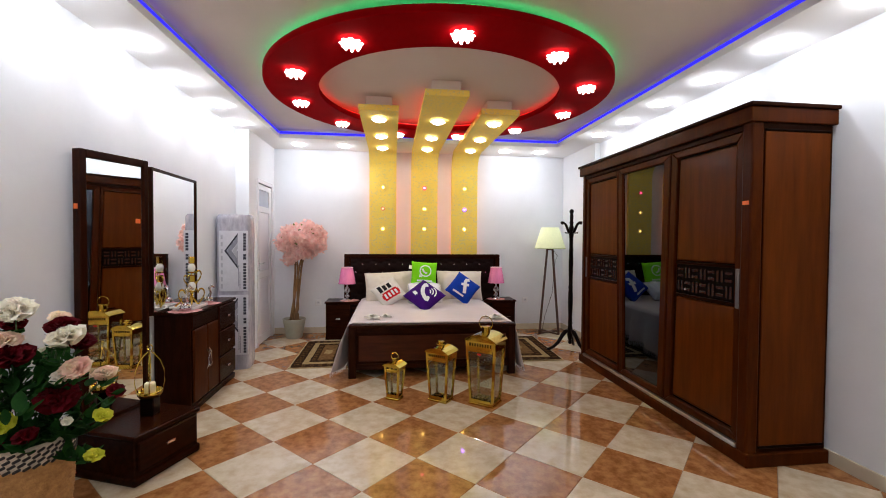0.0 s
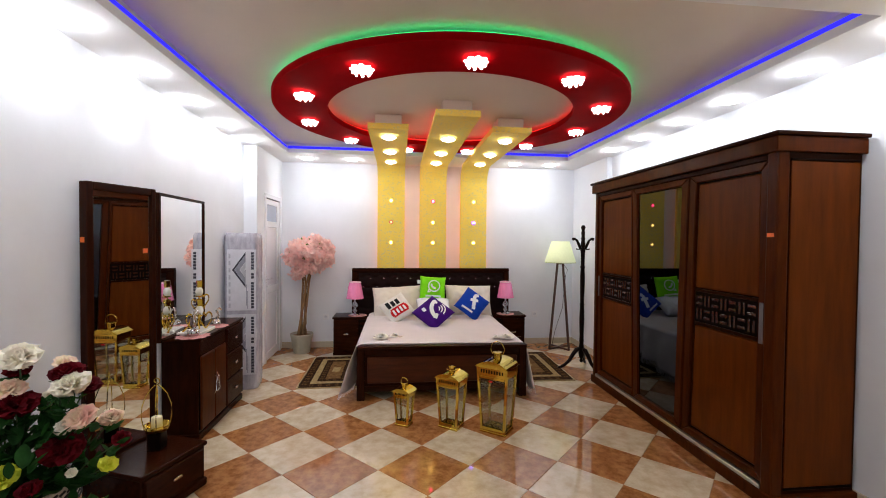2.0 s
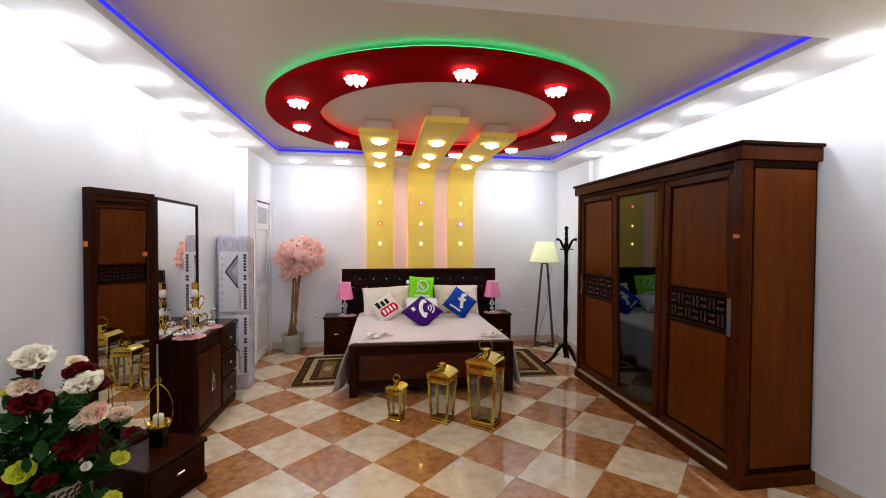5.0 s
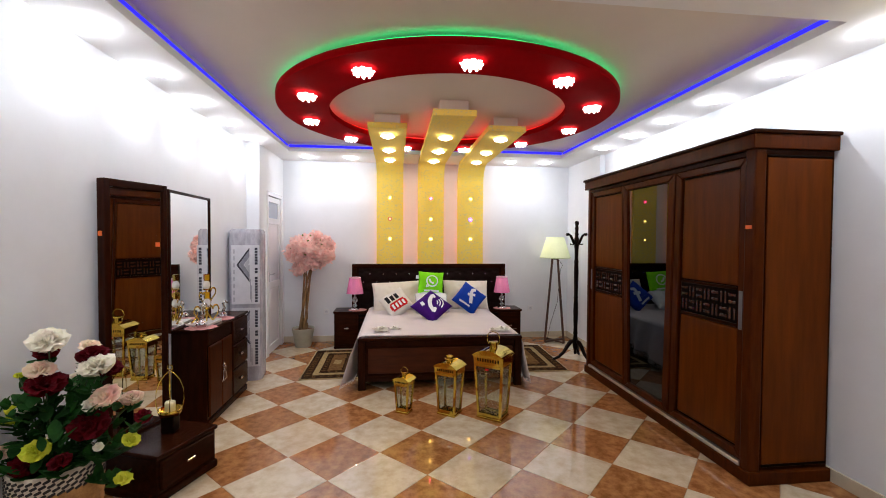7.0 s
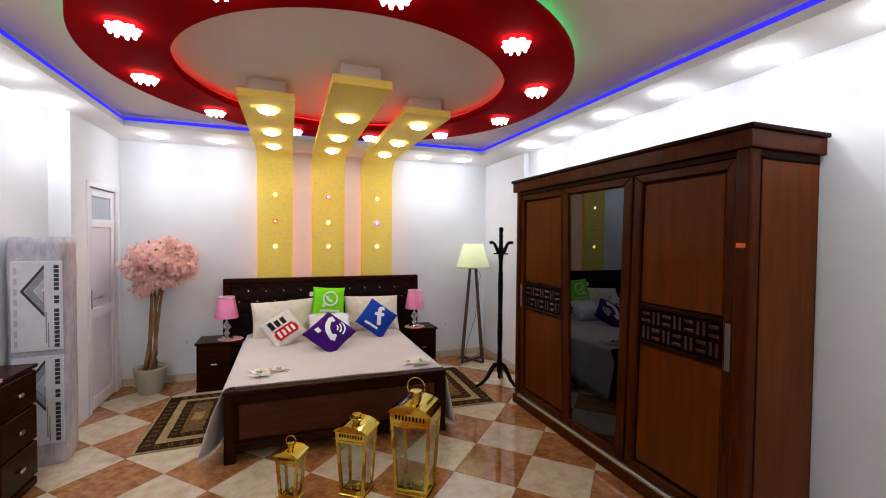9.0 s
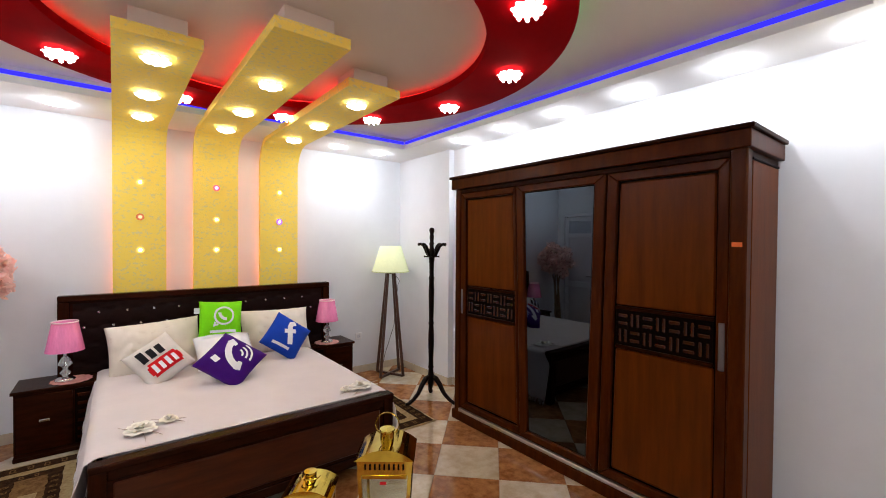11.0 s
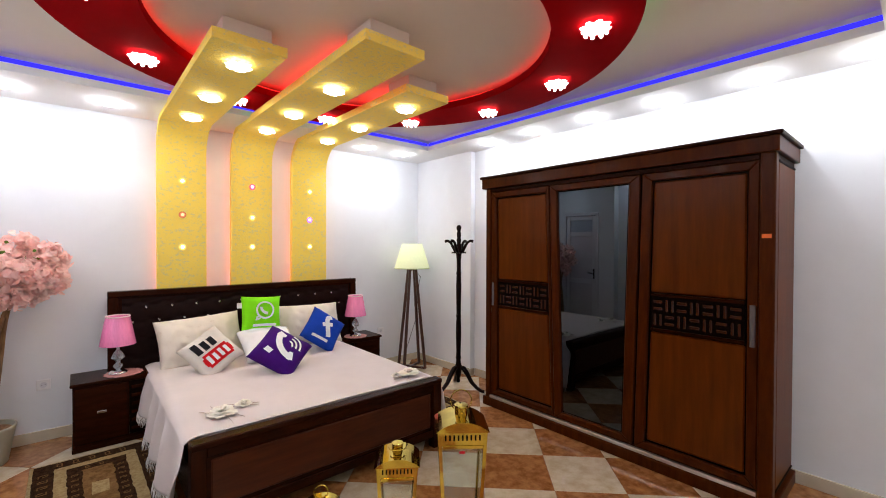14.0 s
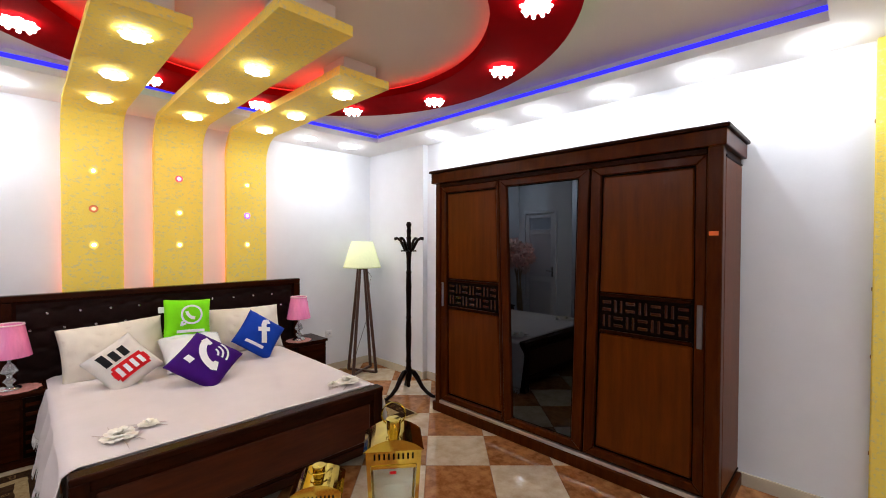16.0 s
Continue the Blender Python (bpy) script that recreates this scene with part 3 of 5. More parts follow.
# ---------------------------------------------------------------- nightstands
def nightstand(x, inner):
    """inner: the side with the carved strip, next to the bed."""
    n = thing("nightstand", x, 5.93, 0, label="dark mahogany nightstand with drawer, door and chrome pulls", category="nightstand", group="nightstands")
    part("body", box(-0.225, 0.225, -0.18, 0.17, 0.03, 0.495, 0.004), M_MAHOG, n)
    part("top", box(-0.24, 0.24, -0.20, 0.17, 0.495, 0.52, 0.006, 2), M_MAHOG, n)
    part("plinth", box(-0.23, 0.23, -0.185, 0.17, 0.0, 0.035, 0.004), M_MAHOG, n)
    a, c = (-0.215, 0.10) if inner > 0 else (-0.10, 0.215)
    d = part("drawer_front", box(a, c, -0.197, -0.178, 0.06, 0.48, 0.006), M_MAHOG, n)
    part("handle", box((a + c) / 2 - 0.03, (a + c) / 2 + 0.03, -0.212, -0.197, 0.275, 0.298, 0.006, 2), M_CHROME, d, "chrome pull")
    s0, s1 = (0.112, 0.215) if inner > 0 else (-0.215, -0.112)
    strip = part("carved_strip", box(s0, s1, -0.190, -0.178, 0.06, 0.48, 0.003), M_GROOVE, n)
    for k in range(6):
        part("slat", box(s0 + 0.012, s1 - 0.012, -0.197, -0.188, 0.09 + k * 0.065, 0.118 + k * 0.065, 0.004), M_MAHOG, strip)


nightstand(-0.685, 1)
nightstand(1.525, -1)

# ---------------------------------------------------------------- soft things on the bed
def puff(w, h, t, p=3.2, n=28, wrinkle=0.0):
    """A cushion lying in x-z, plump along y; returns its front surface as a function of (x, z) and the mesh."""
    def depth(x, z):
        a, c = min(1, abs(2 * x / w)), min(1, abs(2 * z / h))
        return t / 2 * math.sqrt(max(0.0, (1 - a ** p) * (1 - c ** p)))

    def side(sg):
        def fn(u, v):
            x, z = (u - 0.5) * w, (v - 0.5) * h
            pull_x = 1 - 0.05 * (1 - (2 * z / h) ** 2)
            pull_z = 1 - 0.05 * (1 - (2 * x / w) ** 2)
            crease = 0.006 * noise.noise(Vector((x * 14, z * 14, sg + t * 50)))
            crease += wrinkle * (noise.noise(Vector((x * 7, z * 9, t * 31 + sg))) + 0.5 * noise.noise(Vector((x * 19, z * 15, 4.0 + w))))
            d = depth(x, z)
            return (x * pull_x, sg * d + crease * (1 if d > 0.01 else 0), z * pull_z)
        return fn
    bm = sheet(side(-1), n, n)
    sheet(side(1), n, n, bm=bm)
    bmesh.ops.remove_doubles(bm, verts=bm.verts, dist=0.0004)
    return bm, lambda x, z: -depth(x, z)


def stroke(points, width, surf, lift=0.003, bm=None, w=1.0, h=1.0):
    """A flat line of cloth print lying on a cushion's front."""
    b = bmesh.new()
    fine = []
    for (x0, z0), (x1, z1) in zip(points, points[1:]):
        k = max(1, int(math.hypot(x1 - x0, z1 - z0) / 0.012))
        fine += [(x0 + (x1 - x0) * i / k, z0 + (z1 - z0) * i / k) for i in range(k)]
    fine.append(points[-1])
    rows = []
    n = max(2, int(width / 0.012))
    for i, (x, z) in enumerate(fine):
        a, c = fine[max(0, i - 1)], fine[min(len(fine) - 1, i + 1)]
        dx, dz = c[0] - a[0], c[1] - a[1]
        l = math.hypot(dx, dz) or 1
        nx, nz = -dz / l, dx / l
        row = []
        for j in range(n + 1):
            o = width * (j / n - 0.5)
            px, pz = x + nx * o, z + nz * o
            row.append(b.verts.new((px * (1 - 0.05 * (1 - (2 * pz / h) ** 2)), surf(px, pz) - lift, pz * (1 - 0.05 * (1 - (2 * px / w) ** 2)))))
        rows.append(row)
    for r, q in zip(rows, rows[1:]):
        for j in range(n):
            b.faces.new((r[j], r[j + 1], q[j + 1], q[j]))
    return merge(bm, b)


def arc(cx, cz, r, a0, a1, n=24):
    return [(cx + r * math.cos(math.radians(a0 + (a1 - a0) * k / n)), cz + r * math.sin(math.radians(a0 + (a1 - a0) * k / n))) for k in range(n + 1)]


def cloth(name, c):
    return material(name, c, 0.75, vary=0.10, scale=12, bump=0.25, bump_scale=220, spec=0.12)


M_PRINT = cloth("white_print", (0.86, 0.86, 0.88))
M_BLACKPRINT = cloth("black_print", (0.012, 0.012, 0.014))
M_REDPRINT = cloth("red_print", (0.62, 0.01, 0.015))


def cushion(x, y, z, w, color, label, lean, turn, roll):
    root = thing("cushion", label=label, category="cushion", group="printed cushions")
    root.matrix_basis = pose(x, y, z, 0, 0, turn) @ pose(0, 0, 0, -lean) @ pose(0, 0, 0, 0, roll)
    bm, surf = puff(w, w, 0.15)
    part("cover", bm, cloth(label.split()[0] + "_cushion_cloth", color), root, smooth=True)
    return root, lambda name, mat, pts, width, lift=0.0075: part(name, stroke([(a * w / 0.30, b * w / 0.30) for a, b in pts], width * w / 0.30, surf, lift, w=w, h=w), mat, root)


g, draw = cushion(0.43, 5.745, 0.890, 0.36, (0.22, 0.80, 0.01), "bright green square cushion with a white ring print", 14, 2, 4)
draw("print", M_PRINT, arc(0.01, 0.035, 0.066, 0, 360), 0.014)
draw("print", M_PRINT, [(-0.050, -0.012), (-0.062, -0.042), (-0.030, -0.030)], 0.014)
draw("print", M_PRINT, arc(0.030, 0.060, 0.052, 180, 270, 10), 0.022, 0.0095)
draw("print", M_PRINT, [(-0.085, -0.085), (0.095, -0.085)], 0.020)
part("tag", box(-0.215, -0.172, -0.004, 0.0, 0.07, 0.12, 0.001), M_PRINT, g, "white cloth tag")

g, draw = cushion(-0.055, 5.45, 0.675, 0.355, (0.74, 0.69, 0.63), "white cushion with black and red print", 36, -4, -36)
for k, top in enumerate((0.106, 0.088, 0.086)):
    draw("print", M_BLACKPRINT, [(-0.078 + k * 0.056, 0.014), (-0.078 + k * 0.056, top)], 0.040)
for z, w0 in ((-0.015, 0.090), (-0.035, 0.104), (-0.055, 0.106), (-0.075, 0.104), (-0.095, 0.092)):
    draw("print", M_REDPRINT, [(-w0, z), (w0 + 0.004, z)], 0.0225)
for k in range(4):
    draw("print", M_PRINT, [(-0.066 + k * 0.044, -0.088), (-0.066 + k * 0.044, -0.030 + 0.006 * (k % 2 == 0))], 0.024, 0.0115)

g, draw = cushion(0.390, 5.12, 0.678, 0.385, (0.050, 0.004, 0.165), "purple cushion with a white telephone print", 48, 0, 45)


def tilt(pts, a):
    c, s = math.cos(math.radians(a)), math.sin(math.radians(a))
    return [(x * c - z * s, x * s + z * c) for x, z in pts]


draw("print", M_PRINT, tilt(arc(0.128, 0.0, 0.150, 137, 223, 30), 45), 0.040)
for sg in (1, -1):
    draw("print", M_PRINT, tilt([(-0.002, sg * 0.082), (0.036, sg * 0.098)], 45), 0.050, 0.0090)
    draw("print", M_PRINT, tilt([(0.018, sg * 0.070), (0.038, sg * 0.084)], 45), 0.030, 0.0100)
for r in (0.035, 0.062, 0.090):
    draw("print", M_PRINT, tilt(arc(0.025, 0.0, r, -42, 42, 12), 45), 0.012)
draw("print", M_PRINT, tilt([(-0.110, 0.012), (-0.085, -0.030)], 45), 0.034)

g, draw = cushion(0.945, 5.52, 0.720, 0.36, (0.007, 0.050, 0.40), "blue cushion with a white bar print", 30, 5, 41)
draw("print", M_PRINT, tilt([(0.010, -0.090), (0.010, 0.055), (0.022, 0.084), (0.060, 0.092)], 28), 0.040)
draw("print", M_PRINT, tilt([(-0.036, 0.020), (0.056, 0.020)], 28), 0.034, 0.0095)
draw("print", M_PRINT, [(-0.080, -0.114), (0.062, -0.110)], 0.020)


def pillow(x, y, z, w, h, t, lean, turn, mat, label, roll=0):
    root = thing("pillow", label=label, category="pillow", group="bed pillows")
    root.matrix_basis = pose(x, y, z, 0, 0, turn) @ pose(0, 0, 0, -lean) @ pose(0, 0, 0, 0, roll)
    bm, surf = puff(w, h, t, 2.8, 44, 0.012)
    part("case", bm, mat, root, smooth=True)
    return root


pillow(-0.05, 5.83, 0.715, 0.68, 0.44, 0.20, 26, 2, M_PILLOW, "beige floral pillow leaning on the headboard", -3)
pillow(0.95, 5.85, 0.725, 0.66, 0.44, 0.20, 24, -2, M_PILLOW, "beige floral pillow leaning on the headboard", 1)
M_WRAP = material("clear_wrap_white", (0.80, 0.80, 0.82), 0.18, vary=0.08, scale=10, bump=0.4, bump_scale=20, coat=0.5)
pillow(0.43, 5.55, 0.655, 0.46, 0.38, 0.22, 58, 0, M_WRAP, "white pillow in clear plastic wrap")


# ---------------------------------------------------------------- flowers
def petal(length, width, cup, curl, n=4):
    def fn(u, v):
        x = (u - 0.5) * width * math.sin(math.pi * min(1, 0.16 + 0.84 * v) * 0.86) * 1.05
        return (x, -curl * v ** 2.4 * length - cup * (0.25 - (u - 0.5) ** 2) * width + 0.0, length * v)
    return fn


def rose(r, seed, layers=5):
    rnd = random.Random(seed)
    bm = bmesh.new()
    for k in range(layers):
        f = k / max(1, layers - 1)
        count = 3 + k
        for i in range(count):
            a = 360 * i / count + 40 * k + rnd.uniform(-12, 12)
            L = r * (0.86 + 0.04 * f) * rnd.uniform(0.94, 1.05)
            tip = -12 + 40 * f + rnd.uniform(-4, 4)
            b = sheet(petal(L, r * (0.80 + 0.42 * f), -0.55, 0.02 + 0.30 * f), 4, 6)
            m = pose(0, 0, -0.16 * r * f, 0, 0, a) @ pose(0, -0.05 * r - 0.16 * r * f, 0, tip)
            b.transform(m)
            merge(bm, b)
    return bm


def leaf_mesh(length, width):
    def fn(u, v):
        w = width * math.sin(math.pi * (0.05 + 0.95 * v)) ** 0.8
        return ((u - 0.5) * w, 0.15 * length * v * v + 0.25 * abs(u - 0.5) * w, length * v)
    return sheet(fn, 2, 5)


def flower_mat(name, c, c2):
    m = material(name, c, 0.7, second=c2, scale=14, contrast=(0.35, 0.65), per_object=True, bump=0.1, bump_scale=80, spec=0.15)
    nt = m.node_tree
    b = nt.nodes["Principled BSDF"]
    tr = nt.nodes.new("ShaderNodeBsdfTranslucent")
    mix = nt.nodes.new("ShaderNodeMixShader")
    mix.inputs[0].default_value = 0.38
    nt.links.new(b.inputs["Base Color"].links[0].from_socket, tr.inputs[0])
    nt.links.new(b.outputs[0], mix.inputs[1])
    nt.links.new(tr.outputs[0], mix.inputs[2])
    nt.links.new(mix.outputs[0], nt.nodes["Material Output"].inputs[0])
    return m


M_ROSE_WHITE = flower_mat("cream_white_petals", (0.90, 0.88, 0.72), (0.90, 0.82, 0.72))
M_ROSE_PEACH = flower_mat("peach_petals", (0.95, 0.86, 0.64), (0.95, 0.60, 0.52))
M_ROSE_RED = flower_mat("dark_red_petals", (0.16, 0.002, 0.008), (0.07, 0.001, 0.004))
M_ROSE_YELLOW = flower_mat("lime_yellow_petals", (0.84, 0.80, 0.10), (0.66, 0.72, 0.05))
M_LEAF = flower_mat("dark_green_leaf", (0.022, 0.095, 0.015), (0.010, 0.045, 0.008))
M_STEM = material("green_stem", (0.04, 0.09, 0.025), 0.6, vary=0.3, scale=20)
M_WICKER = material("woven_straw", (0.55, 0.29, 0.095), 0.7, second=(0.32, 0.15, 0.045), scale=30, bump=0.5, bump_scale=130)
M_WICKERDARK = material("black_straw", (0.02, 0.016, 0.014), 0.7, vary=0.3, scale=30, bump=0.4, bump_scale=130)
M_WICKERPALE = material("pale_straw", (0.62, 0.52, 0.40), 0.7, vary=0.25, scale=30, bump=0.4, bump_scale=130)


def basket():
    bx, by = -1.628, 1.95
    root = thing("flower_basket", bx, by, 0, label="woven straw basket with a black and white rim", category="basket")

    def weave(z0, z1, rows, r0, r1):
        b = bmesh.new()
        seg = 72
        rings = []
        for i in range(rows * 2 + 1):
            f = i / (rows * 2)
            z, r = z0 + (z1 - z0) * f, r0 + (r1 - r0) * math.sin(f * math.pi / 2)
            ring = []
            for k in range(seg):
                bulge = 0.006 * (i % 2) * (1 + 0.6 * math.sin(2 * math.pi * (k / seg * 24) + math.pi * (i // 2)))
                a = 2 * math.pi * k / seg
                ring.append(b.verts.new(((r + bulge) * math.cos(a), (r + bulge) * math.sin(a), z)))
            rings.append(ring)
        for p, q in zip(rings, rings[1:]):
            for k in range(seg):
                b.faces.new((p[k], p[(k + 1) % seg], q[(k + 1) % seg], q[k]))
        return b
    part("bowl", weave(0.0, 0.42, 22, 0.130, 0.166), M_WICKER, root, smooth=True)
    rim = part("rim", lathe([(0.167, 0.41), (0.173, 0.43), (0.173, 0.495), (0.167, 0.505), (0.158, 0.50), (0.158, 0.41)], 48), M_WICKERPALE, root, "black and white woven rim")
    piece = None
    for i in range(4):
        for k in range(36):
            a = 10 * k + 5 * (i % 2)
            m = pose(0, 0, 0, 0, 0, a) @ pose(0.1725, 0, 0.420 + i * 0.021, 25)
            if piece is None:
                piece = part("straw", box(-0.003, 0.004, -0.014, 0.014, -0.006, 0.006, 0.003), M_WICKERDARK, rim, at=m)
            else:
                again(piece, m)
    part("foam", lathe([(0, 0.455), (0.158, 0.445)], 24), M_LEAF, root)
    # bouquet: offsets across, depth, height, radius, kind
    W, P, R, Y = M_ROSE_WHITE, M_ROSE_PEACH, M_ROSE_RED, M_ROSE_YELLOW
    sets = ((-0.118, -0.02, 1.045, 0.082, W), (-0.17, 0.03, 0.985, 0.055, R), (0.005, 0.06, 1.0, 0.05, P), (-0.135, -0.05, 0.915, 0.066, P), (-0.095, -0.07, 0.845, 0.088, R),
            (0.065, 0.0, 0.965, 0.074, R), (0.122, -0.05, 0.925, 0.082, W), (0.16, -0.05, 0.785, 0.07, P), (0.112, -0.08, 0.765, 0.042, W), (0.088, -0.06, 0.65, 0.088, R),
            (0.285, 0.0, 0.665, 0.044, R), (0.238, -0.02, 0.555, 0.044, Y), (0.225, -0.06, 0.385, 0.045, Y), (-0.265, 0.0, 0.89, 0.024, Y), (-0.25, -0.05, 0.74, 0.034, Y),
            (-0.315, -0.02, 0.68, 0.040, Y), (-0.165, -0.08, 0.765, 0.040, W), (-0.085, -0.13, 0.575, 0.06, Y), (0.15, -0.1, 0.575, 0.024, W), (-0.30, -0.06, 0.55, 0.045, P),
            (-0.15, -0.12, 0.50, 0.07, R), (0.03, 0.14, 0.86, 0.07, R), (-0.12, 0.15, 0.80, 0.06, W), (0.16, 0.13, 0.70, 0.06, P), (0.03, -0.15, 0.53, 0.05, R))
    rnd = random.Random(5)
    leafs = [leaf_mesh(0.085, 0.05), leaf_mesh(0.065, 0.036)]
    shapes = [part("leaf", b, M_LEAF, root, smooth=True, at=pose(0, 0, 0.5, 40 * i)) for i, b in enumerate(leafs)]
    for i, (x, y, z, r, mat) in enumerate(sets):
        x, z = max(-0.165, 0.95 * (x + 0.105)), 0.95 * z + 0.05
        tip = 14 + 30 * min(1, math.hypot(x, y) / 0.3)
        lean = pose(0, 0, 0, 26, 0, 30)
        part("rose", rose(r, i, 6 if r > 0.05 else 4), mat, root, {W: "cream white rose", P: "peach rose", R: "dark red rose", Y: "lime yellow flower"}[mat], at=pose(x, y, z) @ lean.to_3x3().to_4x4() @ pose(0, 0, 0, tip * 0.4, 0, 40 * i), smooth=True)
        part("stem", tube([(x * 0.25, y * 0.25, 0.42), (x * 0.6, y * 0.6, 0.42 + (z - 0.42) * 0.6), (x, y, z)], 0.0035, 5), M_STEM, root)
        for k in range(13):
            f = rnd.uniform(0.35, 1.0)
            px, py, pz = x * (0.3 + 0.7 * f), y * (0.3 + 0.7 * f), 0.44 + (z - 0.44) * f - 0.02
            again(shapes[rnd.randrange(2)], pose(px, py, pz, 0, 0, rnd.uniform(0, 360)) @ pose(0, 0, 0, rnd.uniform(20, 100)))
    for k in range(190):
        a, rr = rnd.uniform(0, 6.28), rnd.uniform(0.03, 0.24)
        again(shapes[rnd.randrange(2)], pose(rr * math.cos(a), rr * math.sin(a), rnd.uniform(0.46, 0.84), 0, 0, rnd.uniform(0, 360)) @ pose(0, 0, 0, rnd.uniform(20, 100)))


basket()

# pink blossom tree
M_BLOSSOM = flower_mat("pink_silk_petals", (0.97, 0.60, 0.55), (0.97, 0.78, 0.72))
M_BARK = material("tan_twisted_bark", (0.34, 0.19, 0.075), 0.8, second=(0.15, 0.075, 0.03), scale=10, stretch=(6, 6, 1), bump=0.6, bump_scale=50)
M_POT = material("sage_grey_pot", (0.42, 0.42, 0.34), 0.55, vary=0.12, scale=8)
M_SOIL = material("wood_chip_soil", (0.38, 0.22, 0.11), 0.9, second=(0.18, 0.10, 0.05), scale=45, bump=0.8, bump_scale=90)


def blossom_tree():
    root = thing("blossom_tree", -1.365, 5.93, 0, label="artificial pink blossom tree in a sage grey pot", category="tree")
    part("pot", lathe([(0, 0), (0.10, 0), (0.108, 0.01), (0.15, 0.245), (0.155, 0.26), (0.152, 0.27), (0.142, 0.268), (0.135, 0.235), (0, 0.232)], 40), M_POT, root, smooth=True)
    part("soil", lathe([(0, 0.246), (0.08, 0.243), (0.137, 0.238)], 28), M_SOIL, root, "tan wood chips")
    for k in range(4):
        a0 = 90 * k + 20
        pts, rad = [], []
        for i in range(13):
            f = i / 12
            a = math.radians(a0 + 120 * f)
            r = 0.045 * (1 - 0.25 * math.sin(f * math.pi)) + 0.03 * max(0, f - 0.8) * 5
            pts.append((r * math.cos(a) + 0.07 * f, r * math.sin(a), 0.24 + 0.92 * f))
            rad.append(0.020 - 0.008 * f)
        part("trunk", tube(pts, rad, 8), M_BARK, root, smooth=True)
    rnd = random.Random(11)
    shapes = []
    for s in range(3):
        bm = bmesh.new()
        for q in range(64):
            d = Vector((rnd.gauss(0, 1), rnd.gauss(0, 1), rnd.gauss(0, 1))).normalized() * rnd.uniform(0.050, 0.078)
            b = sheet(petal(rnd.uniform(0.034, 0.054), rnd.uniform(0.036, 0.056), 0.5, 0.3), 2, 2)
            b.transform(Matrix.Translation(d) @ d.to_track_quat("Z", "Y").to_matrix().to_4x4() @ pose(0, 0, 0, 0, 0, rnd.uniform(0, 360)) @ pose(0, -0.02, 0, rnd.uniform(35, 85)))
            merge(bm, b)
        shapes.append(bm)
    crown = thing("crown")
    crown.parent = root
    made = [part("blossom", b, M_BLOSSOM, crown, "ruffled pink petals", at=pose(0.05 * i, 0, 1.30)) for i, b in enumerate(shapes)]
    for k in range(54):
        a = rnd.uniform(0, 360)
        r = 0.30 * math.sqrt(rnd.uniform(0.05, 1))
        x, y = 0.94 * r * math.cos(math.radians(a)) + 0.105, 0.62 * r * math.sin(math.radians(a)) - 0.03
        z = 1.34 + rnd.uniform(-0.17, 0.22) * (1.15 - (r / 0.33) ** 2) - 0.04 * (rnd.random() < 0.2)
        if k < 4:
            x, y, z = -0.06 + 0.05 * k, -0.07, 1.10 + 0.03 * k
        again(made[rnd.randrange(3)], pose(x, y, z, rnd.uniform(0, 360), rnd.uniform(0, 360), rnd.uniform(0, 360)))
    lf = part("leaf", leaf_mesh(0.055, 0.022), flower_mat("light_green_leaf", (0.22, 0.34, 0.06), (0.14, 0.24, 0.05)), crown, at=pose(0, 0, 1.55, 40))
    for k in range(40):
        a, r = rnd.uniform(0, 6.28), rnd.uniform(0.02, 0.28)
        again(lf, pose(0.10 + 0.95 * r * math.cos(a), 0.6 * r * math.sin(a) - 0.05, 1.34 + rnd.uniform(-0.14, 0.23) * (1.15 - (r / 0.33) ** 2), rnd.uniform(0, 360), rnd.uniform(0, 360)))
    for k in range(7):
        a = 51 * k
        part("branch", tube([(0.07, 0, 1.10), (0.09 + 0.11 * math.cos(a), 0.07 * math.sin(a), 1.24), (0.10 + 0.22 * math.cos(a), 0.14 * math.sin(a), 1.36)], [0.008, 0.006, 0.003], 5), M_BARK, crown)


blossom_tree()


# ---------------------------------------------------------------- lamps that stand
M_PINKSHADE = material("pink_lamp_shade", (0.80, 0.20, 0.42), 0.25, vary=0.15, scale=9, stretch=(3, 3, 0.6), bump=0.3, bump_scale=30, coat=0.6)
M_CRYSTAL = material("crystal_glass", (0.92, 0.93, 0.95), 0.04, trans=0.75, vary=0.0)
M_PINKLACE = material("pink_lace", (0.62, 0.30, 0.28), 0.85, second=(0.42, 0.16, 0.15), scale=60, bump=0.6, bump_scale=150)
M_LIME = material("pale_lime_shade", (0.76, 0.82, 0.50), 0.8, vary=0.05, scale=40, bump=0.2, bump_scale=260, emit=0.06, emit_color=(0.85, 0.95, 0.55))


